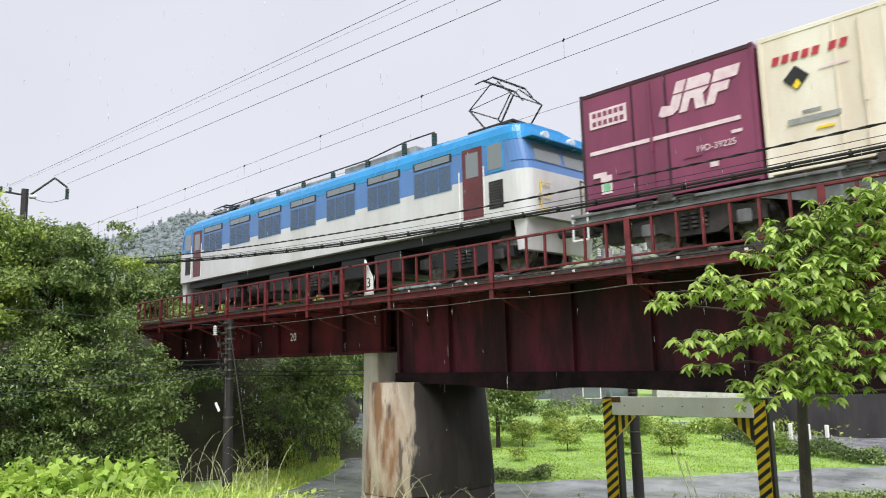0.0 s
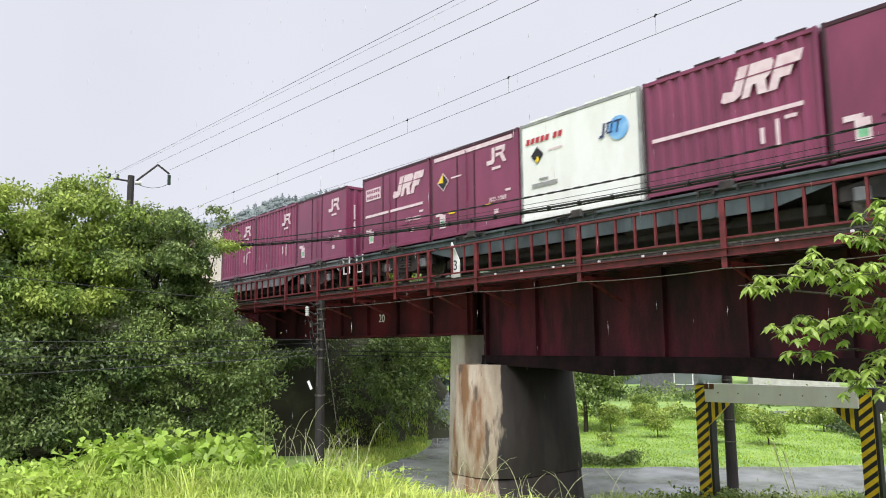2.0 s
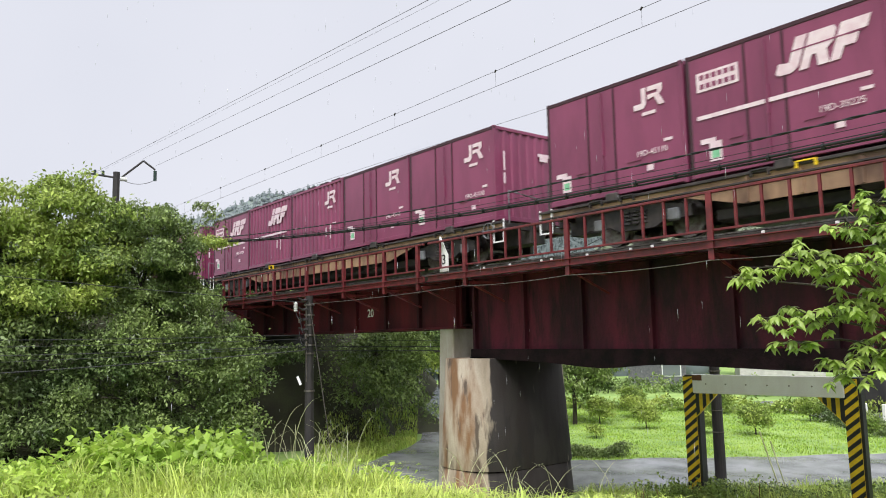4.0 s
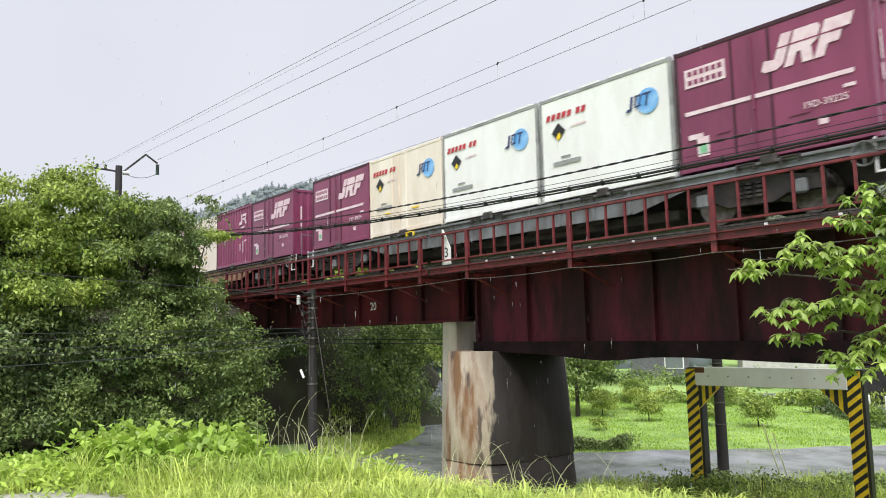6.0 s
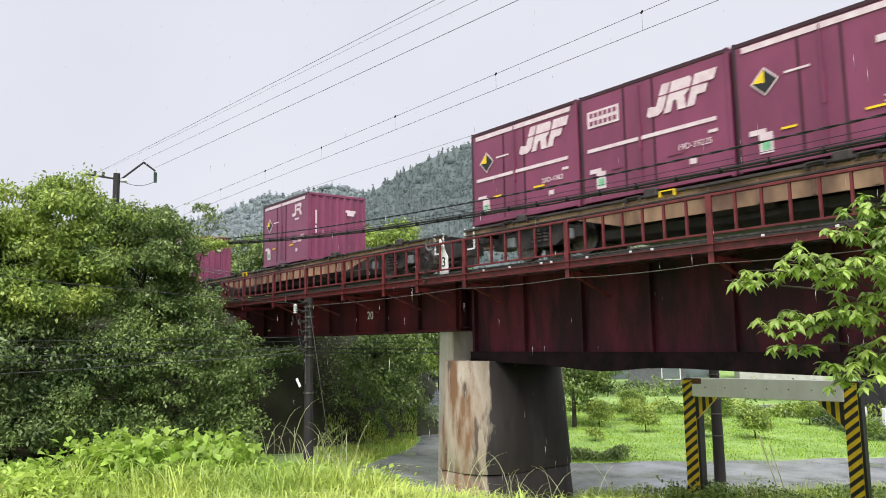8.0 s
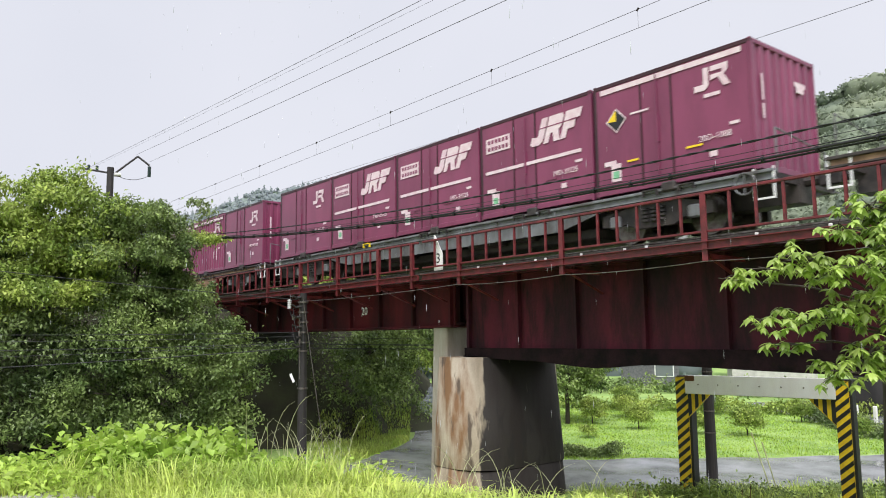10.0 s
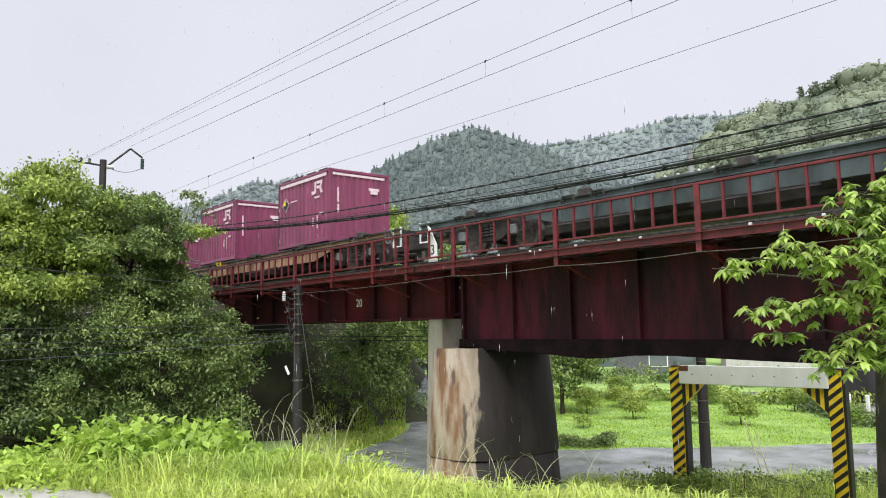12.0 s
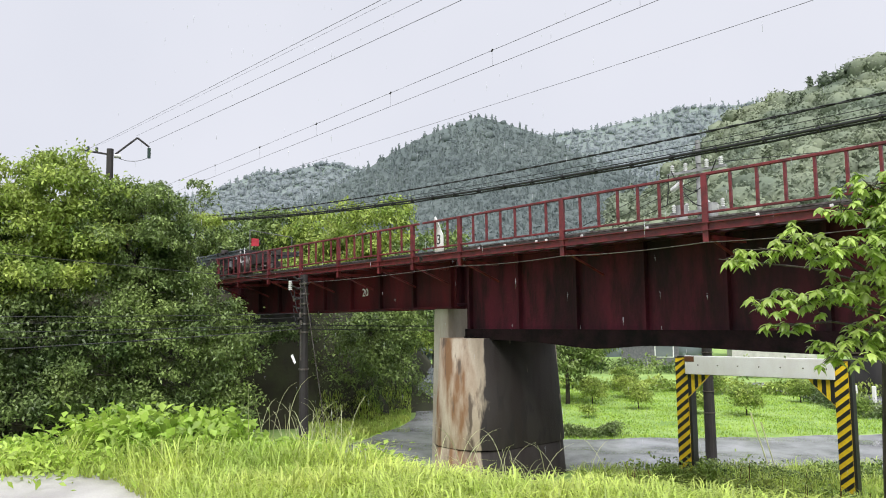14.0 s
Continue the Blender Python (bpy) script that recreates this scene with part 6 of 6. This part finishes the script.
def wire(name, pts, r, label, mat="rubber", category="wire", group="overhead wires", parent=None):
    V, F = tube(pts, r)
    ob = new(name, raw_mesh(name, V, F, mat))
    if parent:
        ob.parent = parent
        return ob
    return tagged(ob, label, category, group)


contact = thing("catenary", "contact wire and messenger wire with droppers over the track", "wire", "overhead wires")
wire("contact_wire", [(-90, 14, 8.64), (25, 14, 8.62)], 0.0065, "", parent=contact, mat="pole")
wire("messenger_wire", [(x, 14, 9.075 + 0.00016 * (x + 12) ** 2) for x in range(-90, 26, 5)], 0.0065, "", parent=contact, mat="pole")
for k in range(22):
    x = -75.4 + 5.02 * k
    z = 9.075 + 0.00016 * (x + 12) ** 2
    wire("dropper", [(x, 14, 8.63), (x, 14, z)], 0.003, "", parent=contact, mat="pole")
    rb = B()
    rod(rb, (x - 0.03, 14, z - 0.03), (x + 0.03, 14, z + 0.03), 0.025, seg=6)
    part("dropper_clip", rb, "pole", contact)
wire("feeder_wire", [(-95, 17.5, 10.4), (-45, 17.5, 9.42), (-30, 17.5, 9.16), (-15.6, 17.5, 8.95), (-8, 17.5, 8.91), (25, 17.5, 9.0)], 0.0065, "thin feeder wire beyond the track", "pole")


def past(a, b, k):
    """The point past b, on the line from a."""
    return tuple(q + (q - p) * k for p, q in zip(a, b))


for a, b, r in (((-40.8, 9.2, 10.2), (-13.76, 9.2, 8.81), 0.006), ((-40.8, 9.25, 10.15), (-13.4, 9.25, 8.70), 0.003), ((-40.2, 11.7, 11.3), (-15.8, 11.7, 10.09), 0.006), ((-40.0, 12.3, 10.95), (-14.85, 12.3, 9.92), 0.008)):
    wire("feeder_wire", sagged(a, past(a, b, 0.9), 0.05), r, "thin dark feeder wire from the line mast", "pole")

mast = thing("line_mast", "dark concrete line mast with cross arm and bracket", "mast")
b = B()
rod(b, (-40.5, 10.5, 0), (-40.5, 10.5, 10.5), 0.21, 0.17, 12)
part("mast_pole", b, "pole", mast)
b = B()
rod(b, (-40.5, 10.5, 10.2), (-40.82, 9.1, 10.35), 0.05, seg=6)
part("cross_arm", b, "pole", mast)
b = B()
rod(b, (-40.45, 10.7, 10.2), (-40.2, 11.75, 11.2), 0.05, seg=6)
rod(b, (-40.2, 11.75, 11.2), (-40.0, 12.3, 10.75), 0.05, seg=6)
part("bracket", b, "pole", mast)
b = B()
insulator(b, -40.0, 12.3, 10.15, 10.7, 0.09)
part("insulator", b, "insulator", mast)
b = B()
rod(b, (-40.47, 10.68, 10.15), (-40.4, 11.0, 10.15), 0.11, seg=10)
part("insulator", b, "porcelain", mast)
for dy in (-1.0, -0.6):
    b = B()
    insulator(b, -40.72 , 10.5 + dy, 10.3, 10.55, 0.07)
    part("insulator", b, "insulator", mast)
wire("jumper", sagged((-40.45, 10.7, 10.15), (-40.0, 12.3, 10.2), 0.25, 10), 0.014, "", parent=mast)

# telephone cables in front of the bridge
def cable_z(x, low, k):
    return low + k * (x + 3.5) ** 2


XS = [-27 + i for i in range(41)]
bundle = thing("cable_bundle", "thick black telephone cable bundle bound with rings", "cable", "overhead wires")
wire("cable", [(x, 9.5, cable_z(x, 3.90, 0.00247)) for x in XS], 0.022, "", parent=bundle)
wire("cable", [(x, 9.53, cable_z(x, 3.865, 0.00247) + 0.008 * math.sin(x * 3)) for x in XS], 0.016, "", parent=bundle)
wire("carrier_wire", [(x, 9.5, cable_z(x, 3.945, 0.00247)) for x in XS], 0.007, "", parent=bundle)
for i in range(44):
    x = -23 + i * 0.72
    z = cable_z(x, 3.90, 0.00247)
    b = B()
    rod(b, (x - 0.015, 9.51, z - 0.01), (x + 0.015, 9.51, z - 0.008), 0.047, seg=8)
    part("binding_ring", b, "rubber", bundle)
tw = thing("twisted_cable", "black twisted power cable", "cable", "overhead wires")
wire("strand", [(-27 + i * 0.1, 9.5 + 0.010 * math.cos(i), cable_z(-27 + i * 0.1, 4.17, 0.00213) + 0.010 * math.sin(i)) for i in range(410)], 0.010, "", parent=tw)
wire("strand", [(-27 + i * 0.1, 9.5 - 0.010 * math.cos(i), cable_z(-27 + i * 0.1, 4.17, 0.00213) - 0.010 * math.sin(i)) for i in range(410)], 0.010, "", parent=tw)
wire("stay_wire", [(x, 9.5, cable_z(x, 4.03, 0.0022)) for x in XS], 0.005, "thin steel stay wire above the cable bundle")
p = np.stack([rng.uniform(-26.8, -23.2, 2600), 9.5 + rng.normal(size=2600) * 0.16, np.zeros(2600)], 1)
p[:, 2] = cable_z(p[:, 0], 3.92, 0.00247) + rng.normal(size=2600) * 0.10 * np.clip((-23.0 - p[:, 0]) * 0.9, 0.2, 1) - 0.04
tagged(new("creeper", leaf_mesh("creeper", p, 0.10, "leaf_lime")), "bright green creeper overgrowing the cable", "creeper", kind="stuff")

# utility pole before the bridge with its low wires
up = thing("utility_pole", "dark wooden utility pole with bands and white insulator before the bridge", "utility pole")
b = B()
rod(b, (-20.35, 10.9, -2.8), (-20.35, 10.9, 2.95), 0.15, 0.115, 14)
part("shaft", b, "pole", up)
for z in (2.65, 2.35, 2.05, 1.75, 1.45, 1.2, 0.1):
    b = B()
    rod(b, (-20.35, 10.9, z), (-20.35, 10.9, z + 0.05), 0.155, seg=14)
    part("band", b, "steel", up)
for z, dx in ((2.2, -0.22), (1.5, 0.22), (1.72, 0.25)):
    b = B()
    rod(b, (-20.35, 10.9, z), (-20.35 + dx, 10.9 - abs(dx), z + 0.03), 0.02, seg=6)
    rod(b, (-20.35 + dx, 10.9 - abs(dx), z - 0.05), (-20.35 + dx, 10.9 - abs(dx), z + 0.09), 0.035, seg=8)
    part("wire_holder", b, "steel", up)
for z in (2.78, 2.5, 2.2, 1.9, 1.6, 1.32):
    b = B()
    box(b, -20.52, -20.18, 10.72, 10.78, z, z + 0.07, 0.01)
    rod(b, (-20.5, 10.75, z + 0.035), (-20.5, 10.62, z + 0.10), 0.025, seg=8)
    rod(b, (-20.2, 10.75, z + 0.035), (-20.2, 10.62, z + 0.02), 0.03, seg=8)
    part("clamp", b, "pole", up, "dark steel clamp with wire grips")
wire("jumper", sagged((-20.5, 10.65, 2.5), (-20.15, 10.65, 1.95), 0.35, 10), 0.012, "", parent=up)
wire("jumper", sagged((-20.55, 10.65, 1.95), (-20.1, 10.65, 1.62), 0.30, 10), 0.012, "", parent=up)
wire("jumper", sagged((-20.75, 10.65, 2.5), (-20.4, 10.75, 2.3), 0.22, 10), 0.010, "", parent=up)
wire("riser", [(-20.22, 10.72, 2.7), (-20.2, 10.72, 0.4)], 0.012, "", parent=up, mat="steel")
b = B()
insulator(b, -20.75, 10.65, 2.5, 2.78, 0.06)
part("insulator", b, "porcelain", up)
b = B()
box(b, -0.04, 0.04, -0.01, 0.01, -0.14, 0.14)
pl = part("reflector_plate", b, "white", up, "white slanting plate")
pl.matrix_basis = pose(-20.62, 10.7, 0.42, 0, -30, 20)
wire("guy_wire", [(-20.25, 10.85, 2.75), (-19.6, 11.35, -2.5)], 0.014, "", parent=up, mat="steel")
for zl, zr, r in ((1.9, 1.78, 0.009), (1.72, 1.66, 0.007), (1.49, 1.46, 0.009), (1.32, 1.44, 0.007), (1.04, 1.32, 0.014)):
    a, c = (-23.05, 3.33, zl), (-20.4, 10.8, zr)
    wire("telephone_wire", sagged(past(c, a, 1.2), c, 0.12), r, "low black telephone wire to the utility pole")
    if zr < 1.7:
        wire("telephone_wire", sagged(c, (-21.4, 24.0, zr - 0.1), 0.1), r, "low black telephone wire under the bridge")
wire("telephone_wire", sagged(past((-20.4, 10.8, 2.75), (-22.9, 3.24, 3.59), 1.0), (-20.4, 10.8, 2.75), 0.12), 0.010, "single wire rising from the utility pole top")
wire("telephone_wire", sagged((-20.4, 10.8, 2.7), (-14.0, 11.7, 2.86), 0.05), 0.008, "thin pale wire to the bridge walkway", "steel")
posts_x = [-14.05, -10.69, -7.33, -3.97, -0.61, 2.75]
pts = []
for a, c in zip(posts_x[:-1], posts_x[1:]):
    pts += sagged((a, 11.73, 2.85), (c, 11.73, 2.85), 0.04, 8)[:-1]
wire("conduit_wire", pts, 0.009, "thin pale wire strung along the walkway posts", "steel")

# power pole beyond the bridge
pp = thing("utility_pole", "dark utility pole with cross arms and transformer gear beyond the bridge", "utility pole")
b = B()
rod(b, (-12.3, 19.5, -2.8), (-12.3, 19.5, 3.6), 0.16, 0.12, 14)
part("shaft", b, "pole", pp)
# upper length, thinner and paler than the shaft below
b = B()
rod(b, (-12.3, 19.5, 3.6), (-12.3, 19.5, 6.7), 0.10, 0.075, 14)
part("upper_length", b, "grey", pp, "thinner pale grey upper length")
b = B()
rod(b, (-12.75, 19.25, 4.25), (-12.75, 19.25, 4.8), 0.17, seg=14)
part("transformer", b, "grey", pp)
b = B()
rod(b, (-11.75, 19.25, 4.3), (-11.75, 19.25, 4.75), 0.15, seg=14)
part("transformer", b, "grey", pp)
for z in (-1.2, -0.6, 0.0, 0.5):
    b = B()
    rod(b, (-12.3, 19.5, z), (-12.3, 19.5, z + 0.03), 0.165, seg=14)
    part("band", b, "steel", pp)
for z, w in ((5.75, 0.95), (4.55, 0.9)):
    b = B()
    box(b, -12.3 - w, -12.3 + w, 19.32, 19.40, z, z + 0.08)
    arm = part("cross_arm", b, "grey", pp)
    for dx in (-0.8, -0.35, 0.35, 0.8):
        b = B()
        insulator(b, -12.3 + dx, 19.36, z + 0.08, z + 0.32, 0.06)
        part("insulator", b, "porcelain", arm)
b = B()
rod(b, (-13.1, 19.3, 5.3), (-12.75, 19.3, 5.5), 0.08, seg=10)
rod(b, (-12.0, 19.3, 4.7), (-11.6, 19.3, 4.62), 0.08, seg=10)
part("fuse_switch", b, "porcelain", pp)
for a, c, s in (((-13.1, 19.3, 5.9), (-11.7, 19.3, 4.8), 0.5), ((-12.9, 19.3, 5.6), (-11.6, 19.3, 6.0), 0.6), ((-13.2, 19.3, 5.8), (-13.3, 19.3, 4.9), 0.25)):
    wire("jumper", sagged(a, c, s, 12), 0.016, "", parent=pp)
for dz, r in ((0.0, 0.012), (-0.35, 0.012), (-0.7, 0.014)):
    wire("power_wire", sagged((-12.3, 19.4, 5.9 + dz), (-45.0, 36.0, 4.6 + dz), 0.5), r, "thin power wire running to the village")
wire("power_wire", sagged((-12.3, 19.4, 6.0), (12, 26, 6.4), 0.4), 0.012, "thin power wire running to the village")

# canes by the road, village edge
b = B()
rod(b, (-10.66, 18.8, -0.98), (-10.15, 18.8, -2.6), 0.02, seg=6)
thing("bamboo_cane", "pale bamboo cane leaning by the road", "cane", "canes", bm=b, mat="straw")
b = B()
rod(b, (-10.38, 18.8, -1.2), (-9.98, 18.8, -2.6), 0.018, seg=6)
thing("bamboo_cane", "pale bamboo cane leaning by the road", "cane", "canes", bm=b, mat="straw")


def house(x, y, w, d, h, wall, turn):
    z = float(ground_height(x, y)) - 0.3
    g = thing("house", "grey village house with dark tiled roof, half hidden", "house", "village houses", at=pose(x, y, z, 0, 0, turn))
    b = B()
    box(b, -w / 2, w / 2, -d / 2, d / 2, 0, h)
    part("wall", b, wall, g)
    b = B()
    vs = [(-w / 2 - .5, -d / 2 - .5, h), (w / 2 + .5, -d / 2 - .5, h), (w / 2 + .5, d / 2 + .5, h), (-w / 2 - .5, d / 2 + .5, h), (-w / 2 - .5, 0, h + 1.5), (w / 2 + .5, 0, h + 1.5)]
    vv = [b.verts.new(q) for q in vs]
    for f in ((0, 1, 5, 4), (2, 3, 4, 5), (0, 4, 3), (1, 2, 5), (3, 2, 1, 0)):
        b.faces.new([vv[i] for i in f])
    part("roof", b, "tile", g)
    for k in range(1):
        b = B()
        xx = w / 4
        box(b, xx - 0.7, xx + 0.7, -d / 2 - 0.04, -d / 2 + 0.02, 0.9, 2.1, 0.02)
        win = part("window", b, "white", g)
        b = B()
        box(b, xx - 0.62, xx + 0.62, -d / 2 - 0.06, -d / 2 - 0.03, 0.98, 2.02)
        part("pane", b, "glass", win)


house(-36.5, 50, 4.2, 5, 2.6, "tile", 35)
house(-31.0, 58, 6, 5, 3.0, "house", 35)
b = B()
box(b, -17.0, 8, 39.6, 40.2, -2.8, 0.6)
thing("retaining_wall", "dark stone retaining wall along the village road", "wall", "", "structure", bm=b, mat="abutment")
for k in range(5):
    b = B()
    x = -15.2 + k * 0.75
    box(b, x - 0.07, x + 0.07, 33.93, 34.07, -2.7, -1.5, 0.02)
    thing("guard_post", "white roadside guard post", "post", "guard posts", bm=b, mat="white")


# ---- rain: one tall curtain of drops that falls past the bridge ----
def rain(count):
    x, y = rng.uniform(-19, 1, count), rng.uniform(3.2, 11.2, count)
    far = np.hypot(x, y) > 6.0
    x, y = x[far], y[far]
    n = len(x)
    z = rng.uniform(-1, 132, n)
    L = rng.uniform(0.035, 0.09, n)
    r = rng.uniform(0.0018, 0.0032, n)
    v = np.stack([np.stack([x, y, z + L], 1), np.stack([x - r, y, z], 1), np.stack([x + r * .5, y - r, z], 1), np.stack([x + r * .5, y + r, z], 1), np.stack([x, y, z - L], 1)], 1).reshape(-1, 3)
    i = np.arange(n)[:, None] * 5
    f = np.concatenate([i + np.array([t]) for t in ([0, 1, 2], [0, 2, 3], [0, 3, 1], [4, 2, 1], [4, 3, 2], [4, 1, 3])], 1).reshape(-1, 3)
    return tagged(new("rain", raw_mesh("rain", v, f, "rain")), "sparse falling raindrops before the bridge", "rain", kind="stuff")


RAIN = rain(5200)


# ---- what moves ----
TRAVEL = [(0.0, 0.51), (1.5, -23.5), (2.5, -39.6), (3.0, -47.6), (4.0, -63.65), (6.5, -103.75), (7.5, -119.7), (8.2, -130.8), (10.3, -163.5), (11.0, -174.4), (12.5, -198.3), (13.5, -214.1), (14.0, -222.0)]


def motions():
    for ob, behind, up in TRAIN:
        walk(ob, [(t, pose(s + behind, TRACK_Y, RAIL + up)) for t, s in TRAVEL])
    walk(RAIN, [(0.0, pose(0, 0, 0)), (14.0, pose(0, 0, -112))])


motions()
